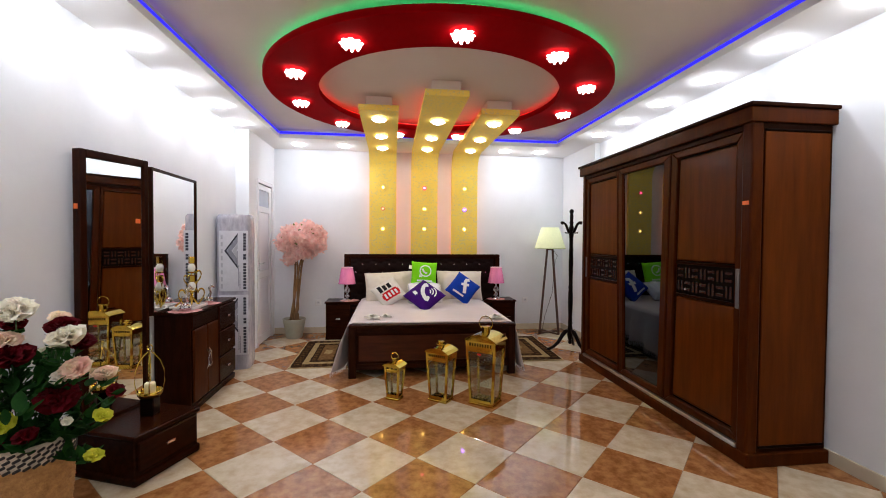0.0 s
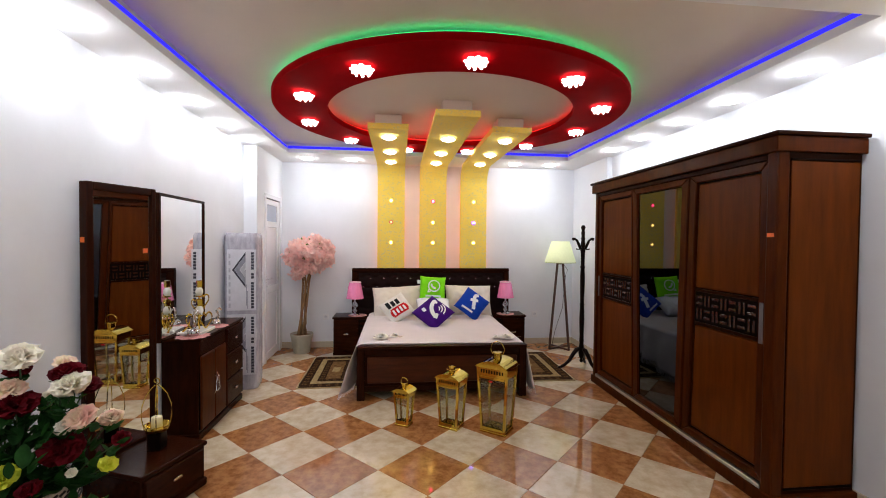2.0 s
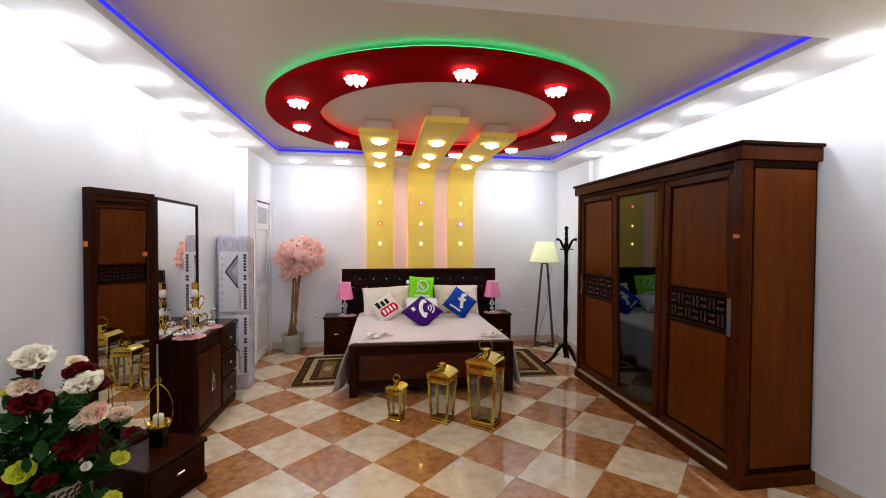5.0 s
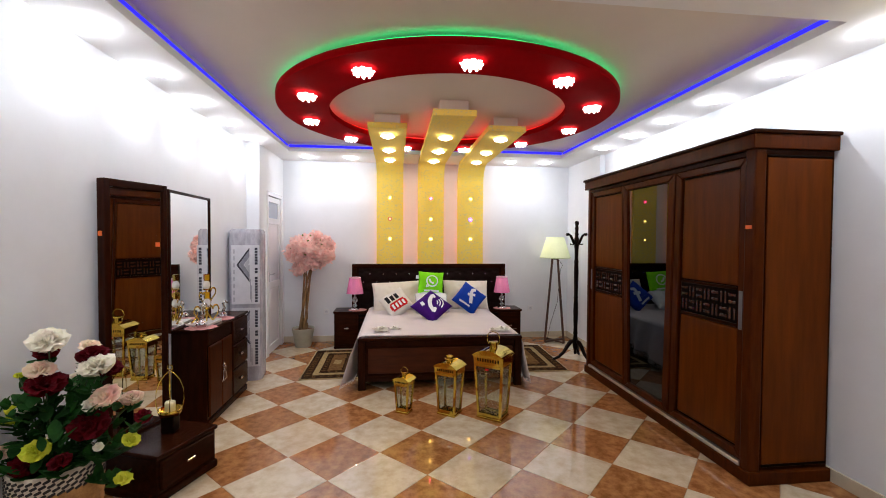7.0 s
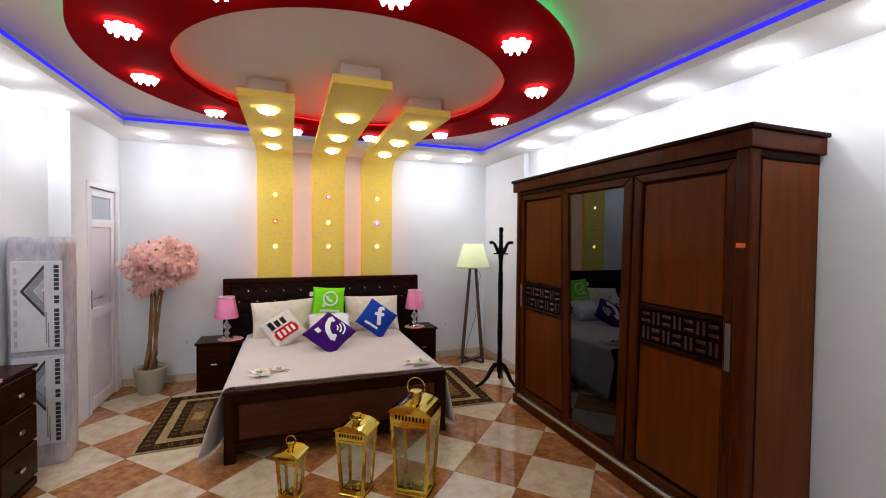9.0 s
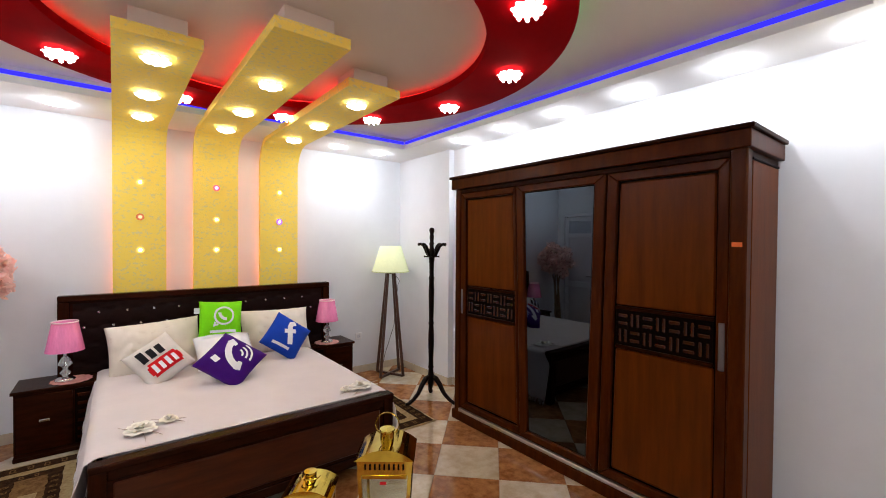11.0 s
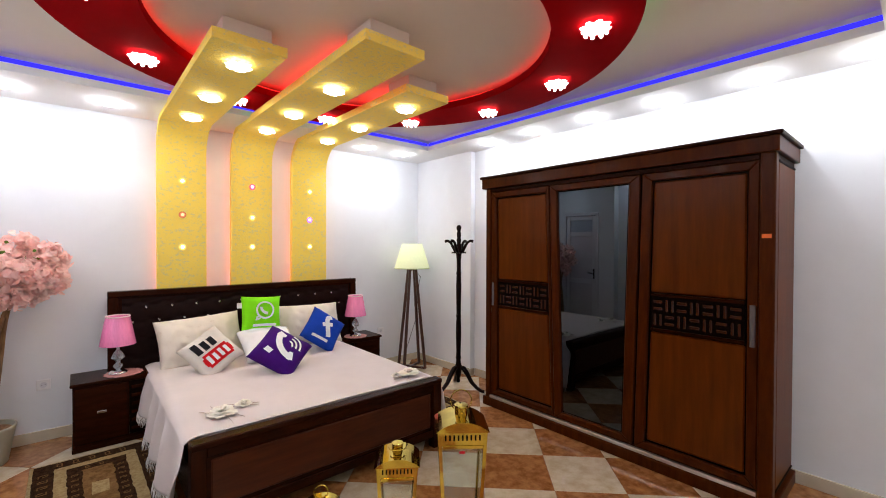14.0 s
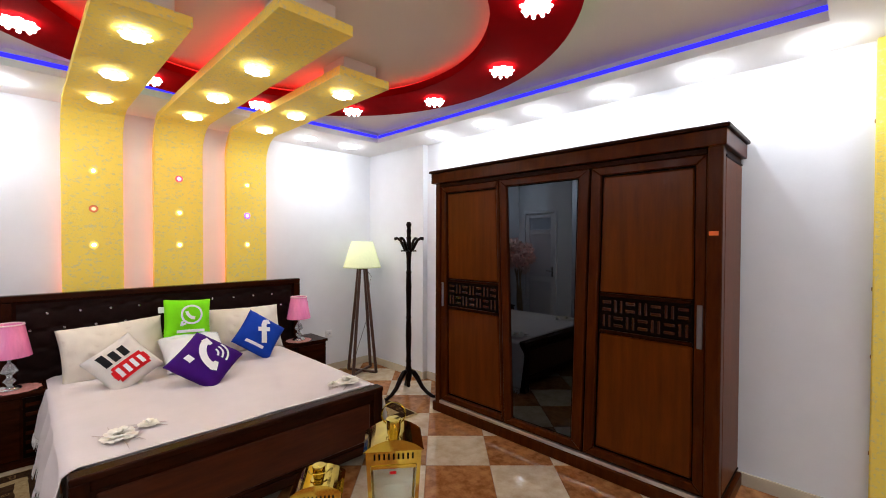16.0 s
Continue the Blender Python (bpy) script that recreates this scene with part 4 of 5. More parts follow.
def table_lamp(x, y, z):
    root = thing("table_lamp", x, y, z, label="small lamp with pink wrapped shade and crystal foot", category="table lamp", group="bedside lamps")
    part("foot", lathe([(0, 0), (0.062, 0), (0.066, 0.008), (0.05, 0.022), (0.02, 0.03), (0, 0.03)], 24), M_CHROME, root, smooth=True)
    part("crystal", lathe([(0.012, 0.03), (0.035, 0.06), (0.014, 0.085), (0.016, 0.10), (0.045, 0.125), (0.03, 0.165), (0.010, 0.19), (0.010, 0.235)], 8), M_CRYSTAL, root, "cut crystal stem")
    part("stem", tube([(0, 0, 0.18), (0, 0, 0.30)], 0.007, 8), M_CHROME, root)
    sh = part("shade", lathe([(0.120, 0.232), (0.080, 0.455), (0.077, 0.455), (0.117, 0.232), (0.120, 0.232)], 48, wave=lambda u: 0.012 * math.sin(2 * math.pi * 26 * u)), M_PINKSHADE, root, "pink pleated shade in clear film", smooth=True)
    part("piping", lathe([(0.079, 0.450), (0.085, 0.454), (0.081, 0.462), (0.075, 0.458), (0.079, 0.450)], 40), cloth("pale_pink_piping", (0.85, 0.55, 0.62)), sh)
    return root


lamp = table_lamp(-0.636, 5.86, 0.526)
copy_thing(lamp, pose(1.494, 5.86, 0.526))
mat0 = thing("lace_mat", -0.60, 5.87, 0.5205, 6, label="pink lace mat on the nightstand", category="mat", group="lace mats")
part("cloth", lathe([(0, 0.004), (0.115, 0.004), (0.128, 0.001), (0.128, 0.0), (0, 0)], 40, wave=lambda u: 0.05 * math.sin(2 * math.pi * 14 * u)), M_PINKLACE, mat0)
copy_thing(mat0, pose(1.50, 5.87, 0.5205, 0, 0, 30))

M_LAMPWOOD = material("reddish_lamp_wood", (0.085, 0.030, 0.014), 0.4, second=(0.045, 0.014, 0.007), scale=6, stretch=(5, 5, 1), coat=0.2)


def floor_lamp():
    root = thing("floor_lamp", 2.32, 5.90, 0, -21, label="wooden four-legged floor lamp with pale lime shade", category="floor lamp")
    for sx, sy in ((-1, -1), (1, -1), (1, 1), (-1, 1)):
        b = box(-0.016, 0.016, -0.016, 0.016, 0, 1, 0.003)
        for v in b.verts:
            f = v.co.z
            v.co = Vector((v.co.x + sx * (0.136 - 0.100 * f), v.co.y + sy * (0.136 - 0.100 * f), 0.01 + 1.26 * f))
        part("leg", b, M_LAMPWOOD, root)
    part("head", box(-0.05, 0.05, -0.05, 0.05, 1.235, 1.27, 0.004), M_LAMPWOOD, root)
    for k, turn in enumerate((45, -45)):
        part("cross_bar", box(-0.192, 0.192, -0.014, 0.014, 0.002, 0.030 - 0.003 * k, 0.003), M_LAMPWOOD, root, at=pose(0, 0, 0, 0, 0, turn))
    part("stem", tube([(0, 0, 1.27), (0, 0, 1.40)], 0.008, 8), M_CHROME, root)
    sh = part("shade", lathe([(0.225, 1.262), (0.128, 1.572), (0.125, 1.572), (0.221, 1.262), (0.225, 1.262)], 56), M_LIME, root, "pale lime fabric shade", smooth=True)
    part("bulb", lathe([(0, 1.36), (0.03, 1.40), (0.034, 1.43), (0.02, 1.47), (0, 1.48)], 14), glow("soft_bulb", (1.0, 0.95, 0.75), 2.0), root, "lit bulb")
    part("rim", lathe([(0.222, 1.258), (0.228, 1.262), (0.224, 1.270), (0.219, 1.264), (0.222, 1.258)], 56), cloth("lime_hem", (0.55, 0.62, 0.32)), sh)
    part("cord", tube([(0.04, 0.03, 1.25), (0.11, -0.02, 1.15), (0.08, -0.06, 1.10), (0.04, -0.02, 0.6), (-0.06, 0.02, 0.25), (-0.10, 0.05, 0.02)], 0.003, 6), M_BLACKWOOD, root, "thin black cord")


floor_lamp()


def coat_stand():
    root = thing("coat_stand", 2.215, 4.92, 0, 20, label="black turned-wood coat stand with curved hooks", category="coat stand")
    prof = [(0, 0.075), (0.016, 0.082), (0.022, 0.10), (0.016, 0.125), (0.028, 0.15), (0.034, 0.19), (0.036, 0.25), (0.028, 0.29), (0.024, 0.33), (0.031, 0.345), (0.026, 0.36), (0.024, 0.42), (0.030, 0.60), (0.028, 0.72), (0.023, 0.78), (0.029, 0.79), (0.029, 0.80), (0.023, 0.815), (0.026, 0.95), (0.029, 1.12), (0.024, 1.24), (0.029, 1.25), (0.029, 1.262), (0.022, 1.28), (0.024, 1.40), (0.030, 1.46), (0.034, 1.50), (0.030, 1.54), (0.020, 1.58), (0.026, 1.61), (0.019, 1.63), (0.024, 1.68), (0.017, 1.71), (0.026, 1.735), (0.027, 1.75), (0.018, 1.77), (0, 1.775)]
    part("pole", lathe(prof, 20), M_BLACKWOOD, root, smooth=True)
    for k in range(4):
        a = math.radians(90 * k)
        c, s = math.cos(a), math.sin(a)
        pts = [(0.02, 1.475), (0.05, 1.50), (0.075, 1.545), (0.10, 1.585), (0.135, 1.605), (0.165, 1.600)]
        part("hook", tube([(r * c, r * s, z) for r, z in pts], [0.014, 0.017, 0.016, 0.014, 0.014, 0.018], 8), M_BLACKWOOD, root, smooth=True)
        peg = math.radians(90 * k + 45)
        part("peg", tube([(0.02 * math.cos(peg), 0.02 * math.sin(peg), 1.475), (0.07 * math.cos(peg), 0.07 * math.sin(peg), 1.478), (0.078 * math.cos(peg), 0.078 * math.sin(peg), 1.478)], [0.007, 0.007, 0.012], 8), M_BLACKWOOD, root)
    for k in range(3):
        a = math.radians(120 * k + 36)
        c, q = math.cos(a), math.sin(a)
        pts = [(0.02, 0.25), (0.06, 0.235), (0.10, 0.185), (0.15, 0.10), (0.21, 0.045), (0.265, 0.018), (0.29, 0.018)]
        part("foot", tube([(r * c, r * q, z) for r, z in pts], [0.022, 0.028, 0.026, 0.022, 0.019, 0.018, 0.016], 8), M_BLACKWOOD, root, smooth=True)


coat_stand()


# ---------------------------------------------------------------- brass lanterns
def lantern(x, y, turn, wt, wb, h, label, ring=True):
    """wt, wb: width at the eave and at the floor; h: height of the eave."""
    root = thing("lantern", x, y, 0, turn, label=label, category="lantern", group="brass lanterns")
    e = 0.013 + 0.02 * wt
    dt, db = wt * 0.40, wb * 0.40
    part("base", box(-wb / 2 - 0.006, wb / 2 + 0.006, -db - 0.006, db + 0.006, 0, 0.018, 0.003), M_GOLD, root)
    for sx in (-1, 1):
        for sy in (-1, 1):
            b = box(-0.5, 0.5, -0.5, 0.5, 0, 1, 0)
            for v in b.verts:
                f = v.co.z
                wx, wy = wb / 2 + (wt / 2 - wb / 2) * f, db + (dt - db) * f
                v.co = Vector((sx * (wx - e / 2) + v.co.x * e, sy * (wy - e / 2) + v.co.y * e, 0.016 + (h - 0.016) * f))
            part("corner_post", b, M_GOLD, root)

    def wall(z0, z1, inset, face, shrink):
        f0, f1 = z0 / h, z1 / h
        pts = []
        for f, z in ((f0, z0), (f1, z1)):
            wx, wy = wb / 2 + (wt / 2 - wb / 2) * f, db + (dt - db) * f
            if face in "fb":
                yy = (wy - inset) * (-1 if face == "f" else 1)
                pts.append(((-wx + shrink, yy, z), (wx - shrink, yy, z)))
            else:
                xx = (wx - inset) * (-1 if face == "l" else 1)
                pts.append(((xx, -wy + shrink, z), (xx, wy - shrink, z)))
        return pts

    def slab(z0, z1, inset, face, shrink, thick):
        (a, b2), (c, d) = wall(z0, z1, inset, face, shrink)
        bm = bmesh.new()
        n = Vector((0, 1, 0)) if face == "f" else Vector((0, -1, 0)) if face == "b" else Vector((1, 0, 0)) if face == "l" else Vector((-1, 0, 0))
        front = [bm.verts.new(p) for p in (a, b2, d, c)]
        back = [bm.verts.new(Vector(p) + n * thick) for p in (a, b2, d, c)]
        bm.faces.new(front)
        bm.faces.new(back[::-1])
        for i in range(4):
            bm.faces.new((front[i], front[(i + 1) % 4], back[(i + 1) % 4], back[i]))
        return bm
    for face in "fblr":
        pane = part("glass_pane", slab(0.03, h * 0.86, e * 0.6, face, e * 0.7, 0.002), M_GLASS, root)
        pane.visible_shadow = False
        part("header", slab(h * 0.86, h - 0.001, 0.001, face, e * 0.7, 0.006), M_GOLD, root)
        part("sill", slab(0.016, 0.034, 0.001, face, e * 0.7, 0.006), M_GOLD, root)
        if face == "f":
            n = 9
            # Dark bars laid on the solid header stand for the shade inside its slots.
            for k in range(n):
                xx = (k - (n - 1) / 2) * wt * 0.085
                part("slot", box(xx - wt * 0.016, xx + wt * 0.016, -dt - 0.0015, -dt + 0.004, h * 0.915, h * 0.965, 0), M_GROOVE, root)
            part("door_frame", slab(0.034, 0.050, -0.003, "f", e * 1.2, 0.006), M_GOLD, root)
            part("door_rail", slab(h * 0.83, h * 0.86, -0.003, "f", e * 1.2, 0.006), M_GOLD, root)
    # arched roof
    def roof(u, v):
        X, Y = (u - 0.5) * (wt + 0.02), (v - 0.5) * 2 * (dt + 0.012)
        return (X, Y, h + 0.20 * wt * (1 - (2 * abs(u - 0.5)) ** 2.2))
    rf = part("roof", sheet(roof, 16, 2, thick=0.003), M_GOLD, root)
    for sy in (-1, 1):
        def gable(u, v):
            X = (u - 0.5) * (wt + 0.016)
            return (X, sy * (dt + 0.004), h - 0.004 + v * (0.004 + 0.20 * wt * (1 - (2 * abs(u - 0.5)) ** 2.2)))
        part("gable", sheet(gable, 16, 1, thick=0.003), M_GOLD, rf)
    zr = h + 0.19 * wt
    part("neck", lathe([(wt * 0.13, zr - 0.01), (wt * 0.13, zr + wt * 0.17), (wt * 0.145, zr + wt * 0.18), (wt * 0.14, zr + wt * 0.21), (0, zr + wt * 0.22)], 24), M_GOLD, root)
    if ring:
        R = wt * 0.22
        pts = [(R * math.cos(math.radians(a)), 0, zr + wt * 0.13 + R * 0.75 + R * math.sin(math.radians(a))) for a in range(-50, 231, 14)]
        part("handle", tube(pts, 0.0035, 6), M_GOLD, root, "round wire handle")
    else:
        R = wt * 0.21
        pts = [(R * math.cos(math.radians(a)), -R * 0.55 * abs(math.sin(math.radians(a))) * 1.6, zr + wt * 0.10) for a in range(0, 181, 15)]
        part("handle", tube(pts, 0.0035, 6), M_GOLD, root, "wire handle folded down")
    part("candle_cup", lathe([(0, 0.018), (wb * 0.14, 0.018), (wb * 0.15, 0.05), (wb * 0.13, 0.05), (0, 0.03)], 18), M_GOLD, root)
    return root


lantern(0.012, 3.535, -30, 0.150, 0.112, 0.295, "small polished brass lantern with glass sides on the floor")
lantern(0.41, 3.465, -36, 0.215, 0.165, 0.425, "medium polished brass lantern with glass sides on the floor", False)
big = lantern(0.775, 3.36, -38, 0.275, 0.215, 0.545, "large polished brass lantern with glass sides on the floor")
part("price_tag", box(-0.02, 0.012, -0.122, -0.1205, 0.432, 0.446, 0), M_REDPRINT, big, "small red sticker")


# ---------------------------------------------------------------- rugs
M_RUGPALE = material("cream_rug_pile", (0.46, 0.34, 0.17), 0.95, second=(0.30, 0.20, 0.09), scale=45, bump=1.0, bump_scale=260, spec=0.05)
M_RUGDARK = material("dark_brown_rug_pile", (0.060, 0.027, 0.011), 0.95, second=(0.020, 0.009, 0.004), scale=40, bump=1.0, bump_scale=260, spec=0.05)
M_RUGMID = material("tan_rug_pile", (0.26, 0.145, 0.055), 0.95, second=(0.13, 0.062, 0.022), scale=30, bump=1.0, bump_scale=260, spec=0.05)


def rug(x0, x1, y0, y1, turn=0.0):
    cx, cy = (x0 + x1) / 2, (y0 + y1) / 2
    w, l = (x1 - x0) / 2, (y1 - y0) / 2
    root = thing("rug", cx, cy, 0, turn, label="brown and cream patterned bedside rug with chain borders", category="rug", group="bedside rugs")

    def layer(name, inset, z, mat, wob=0.004):
        """A pile layer with a slightly ragged edge."""
        a, c = w - inset, l - inset
        pts = []
        n = 26
        for k in range(4 * n):
            f = (k % n) / n * 2 - 1
            x, y = ((f * a, -c), (a, f * c), (-f * a, c), (-a, -f * c))[k // n]
            o = wob * noise.noise(Vector((x * 31, y * 31, inset * 7)))
            pts.append((x * (1 + o / a), y * (1 + o / c)))
        part(name, prism(pts, z, z + 0.0018), mat, root)
    part("base", box(-w, w, -l, l, 0.001, 0.010, 0.003), M_RUGPALE, root)
    layer("outer_border", 0.020, 0.0100, M_RUGDARK, 0.008)
    layer("cream_band", 0.125, 0.0116, M_RUGPALE, 0.006)
    layer("inner_border", 0.190, 0.0132, M_RUGDARK, 0.010)
    layer("field", 0.268, 0.0148, M_RUGMID, 0.012)
    part("medallion", prism([(-0.045, -0.085), (0.042, -0.08), (0.048, 0.078), (-0.04, 0.085)], 0.0166, 0.0182), M_RUGPALE, root, "cream medallion")
    links = {}
    for inset, z, step, size in ((0.072, 0.0118, 0.088, 1.0), (0.229, 0.0150, 0.075, 0.72)):
        a, c = w - inset, l - inset
        spots = [(sx * a, -c + step * (k + 0.5), 0) for sx in (-1, 1) for k in range(int(2 * c / step))]
        spots += [(-a + step * (k + 0.9), sy * c, 90) for sy in (-1, 1) for k in range(int(2 * a / step) - 1)]
        for i, (x, y, t) in enumerate(spots):
            if inset not in links:
                e = 0.5 * size
                b = box(-0.052 * e, 0.052 * e, 0.020 * e, 0.034 * e, z, z + 0.0014, 0)
                box(-0.052 * e, -0.036 * e, -0.040 * e, 0.020 * e, z, z + 0.0014, 0, bm=b)
                box(0.036 * e, 0.052 * e, -0.014 * e, 0.020 * e, z, z + 0.0014, 0, bm=b)
                box(-0.012 * e, 0.036 * e, -0.028 * e, -0.014 * e, z, z + 0.0014, 0, bm=b)
                links[inset] = part("link_motif", b, M_RUGMID, root, at=pose(x, y, 0, 0, 0, t))
            else:
                again(links[inset], pose(x, y, 0, 0, 0, t + 180 * (i % 2)))



rug(-1.12, -0.42, 4.47, 5.66, 1)
rug(1.20, 1.98, 4.50, 5.70, -2)


# ---------------------------------------------------------------- door
def door():
    root = tagged(thing("door_1"), "narrow white plastic door with grey panes, closed", "door", kind="structure")
    x = XD
    y0, y1, zt = DOOR_Y0, DOOR_Y1, DOOR_TOP
    fr = box(x - 0.05, x + 0.012, y0, y0 + 0.05, 0, zt, 0.004)
    box(x - 0.05, x + 0.012, y1 - 0.05, y1, 0, zt, 0.004, bm=fr)
    box(x - 0.05, x + 0.012, y0 + 0.05, y1 - 0.05, zt - 0.05, zt, 0.004, bm=fr)
    part("door_frame", fr, M_DOORPLASTIC, root)
    a, c = y0 + 0.055, y1 - 0.055
    leaf = box(x - 0.04, x - 0.005, a, a + 0.075, 0.01, 2.08, 0.005)
    box(x - 0.04, x - 0.005, c - 0.075, c, 0.01, 2.08, 0.005, bm=leaf)
    for z0, z1 in ((0.01, 0.12), (0.86, 0.96), (1.72, 1.80), (2.01, 2.08)):
        box(x - 0.04, x - 0.005, a + 0.075, c - 0.075, z0, z1, 0.005, bm=leaf)
    lf = part("leaf", leaf, M_DOORPLASTIC, root)
    for z0, z1 in ((0.12, 0.86), (0.96, 1.72), (1.80, 2.01)):
        part("pane", box(x - 0.03, x - 0.02, a + 0.075, c - 0.075, z0, z1, 0.001), M_FROST if z0 > 1.75 else M_DOORPANEL, lf, "frosted grey pane" if z0 > 1.75 else "matt white panel")
    part("door_handle", tube([(x - 0.005, a + 0.035, 1.06), (x + 0.04, a + 0.035, 1.06), (x + 0.042, a + 0.13, 1.065)], 0.008, 8), M_CHROME, lf, "chrome lever")
    part("handle_plate", box(x - 0.005, x + 0.003, a + 0.02, a + 0.05, 0.96, 1.14, 0.003), M_CHROME, lf)


door()


# ---------------------------------------------------------------- wrapped mattress roll
M_PLASTIC = material("crinkled_lilac_plastic", (0.56, 0.55, 0.62), 0.22, second=(0.38, 0.37, 0.44), scale=12, stretch=(2, 2, 0.8), contrast=(0.35, 0.7), bump=1.0, bump_scale=14, coat=0.5)
M_PAPER = material("printed_white_paper", (0.70, 0.70, 0.76), 0.35, vary=0.1, scale=14, bump=0.25, bump_scale=30, coat=0.3)
M_INK = material("dark_ink", (0.03, 0.03, 0.055), 0.5, vary=0.2, scale=30)
M_GREYINK = material("grey_ink", (0.30, 0.31, 0.38), 0.5, vary=0.25, scale=20)
M_PALEINK = material("pale_ink", (0.48, 0.49, 0.55), 0.5, vary=0.15, scale=20)


def wrapped_mattress():
    root = thing("wrapped_mattress", -1.676, 4.63, 0, 4, label="rolled mattress in lilac plastic with printed label, standing upright", category="mattress")
    w, d = 0.170, 0.135
    pts = []
    for k in range(40):
        a = 2 * math.pi * k / 40
        ca, sa = math.cos(a), math.sin(a)
        pts.append((w * math.copysign(abs(ca) ** 0.45, ca), d * math.copysign(abs(sa) ** 0.45, sa)))

    def skin(u, v):
        k = u * 40
        x, y = pts[int(k) % 40]
        z = 1.63 * v
        s = 1 - 0.10 * max(0, (v - 0.97) / 0.03) ** 2 - 0.06 * max(0, (0.02 - v) / 0.02) + 0.014 * noise.noise(Vector((x * 9, y * 9, z * 5)))
        return (x * s, y * s, z)
    part("roll", sheet(skin, 40, 60), M_PLASTIC, root, smooth=True)
    part("top_cap", prism([(x * 0.9, y * 0.9) for x, y in pts], 1.60, 1.628, bevel=0.004), M_PLASTIC, root, "gathered plastic end")
    f = -d - 0.006
    for z0, z1 in ((0.83, 1.46), (0.16, 0.79)):
        lab = part("label", box(-0.125, 0.155, f - 0.002, f + 0.004, z0, z1, 0.001), M_PAPER, root, "printed paper label with dark bars")
        zc = z0 + 0.42
        for o, mat, th in ((0.0, M_INK, 0.020), (0.022, M_GREYINK, 0.050), (0.078, M_PALEINK, 0.040)):
            b = bmesh.new()
            for sg in (1, -1):
                prism([(-0.075 + o, zc), (0.055, zc + sg * (0.185 - o * 1.35)), (0.055, zc + sg * (0.185 - o * 1.35 - th * 1.4)), (-0.075 + o + th, zc)], 0, 0.0015, bm=b)
            b.transform(pose(0, f - 0.002, 0, 90))
            part("picture", b, mat, lab)
        for k in range(19):
            if k not in (9, 12):
                part("print_bar", box(0.108, 0.136, f - 0.0035, f - 0.002, z0 + 0.020 + 0.031 * k, z0 + 0.045 + 0.031 * k, 0), M_INK, lab)
        for k, (a, c) in enumerate(((0.02, 0.20), (0.05, 0.27), (0.3, 0.42))):
            part("print_bar", box(0.072 - 0.012 * k, 0.079 - 0.012 * k, f - 0.0035, f - 0.002, z0 + a, z0 + c, 0), M_GREYINK, lab)
        for k in range(8):
            part("print_bar", box(-0.108, -0.090, f - 0.0035, f - 0.002, z0 + 0.03 + k * 0.073, z0 + 0.075 + k * 0.073, 0), M_PALEINK, lab)


wrapped_mattress()


# ---------------------------------------------------------------- dresser with mirror
def dresser():
    root = thing("dresser", label="dark mahogany dresser with doors and drawers", category="dresser")
    x0, x1, y0, y1, h = -1.845, -1.575, 3.38, 4.26, 0.775
    part("body", box(x0, x1, y0, y1, 0.05, h, 0.004), M_MAHOGV, root)
    part("top", box(x0, x1 + 0.022, y0 - 0.012, y1 + 0.012, h, h + 0.024, 0.006, 2), M_MAHOG, root)
    part("plinth", box(x0, x1 + 0.012, y0 - 0.006, y1 + 0.006, 0, 0.055, 0.006), M_MAHOG, root)
    part("frieze", box(x1, x1 + 0.012, y0, 3.86, 0.665, h - 0.005, 0.004), M_MAHOGV, root)
    for a, c in ((y0 + 0.015, 3.635), (3.641, 3.86)):
        d = part("door", box(x1, x1 + 0.018, a, c, 0.075, 0.655, 0.008), M_POST, root, "walnut door")
        yy = c - 0.022 if a < 3.5 else a + 0.022
        part("handle", tube([(x1 + 0.018, yy, 0.45), (x1 + 0.04, yy + (0.012 if a < 3.5 else -0.012), 0.42), (x1 + 0.034, yy, 0.37), (x1 + 0.04, yy - (0.012 if a < 3.5 else -0.012), 0.32), (x1 + 0.018, yy, 0.29)], 0.005, 6), M_CHROME, d, "curved chrome pull")
    for z0, z1 in ((0.075, 0.30), (0.312, 0.535), (0.547, 0.765)):
        d = part("drawer", box(x1, x1 + 0.022, 3.872, y1 - 0.008, z0, z1, 0.008), M_MAHOGV, root)
        part("handle", box(x1 + 0.022, x1 + 0.040, 4.035, 4.085, (z0 + z1) / 2 - 0.010, (z0 + z1) / 2 + 0.010, 0.006, 2), M_CHROME, d, "chrome knob")
    m = thing("dresser_mirror", -1.803, 3.685, 0, 1.7, label="large wall mirror in a thin dark frame above the dresser", category="mirror")
    ya, yb, za, zb, x = -0.445, 0.325, 0.80, 1.905, 0.0
    part("backing", box(x - 0.03, x, ya, yb, za, zb, 0.003), M_MAHOGV, m)
    part("glass", box(x, x + 0.004, ya + 0.022, yb - 0.022, za + 0.022, zb - 0.022, 0.001), M_MIRROR, m)
    for a, b2, c, d in ((ya, yb, zb - 0.022, zb), (ya, yb, za, za + 0.022), (ya, ya + 0.022, za + 0.022, zb - 0.022), (yb - 0.022, yb, za + 0.022, zb - 0.022)):
        part("frame_bar", box(x - 0.002, x + 0.014, a, b2, c, d, 0.003), M_MAHOGV, m)


dresser()


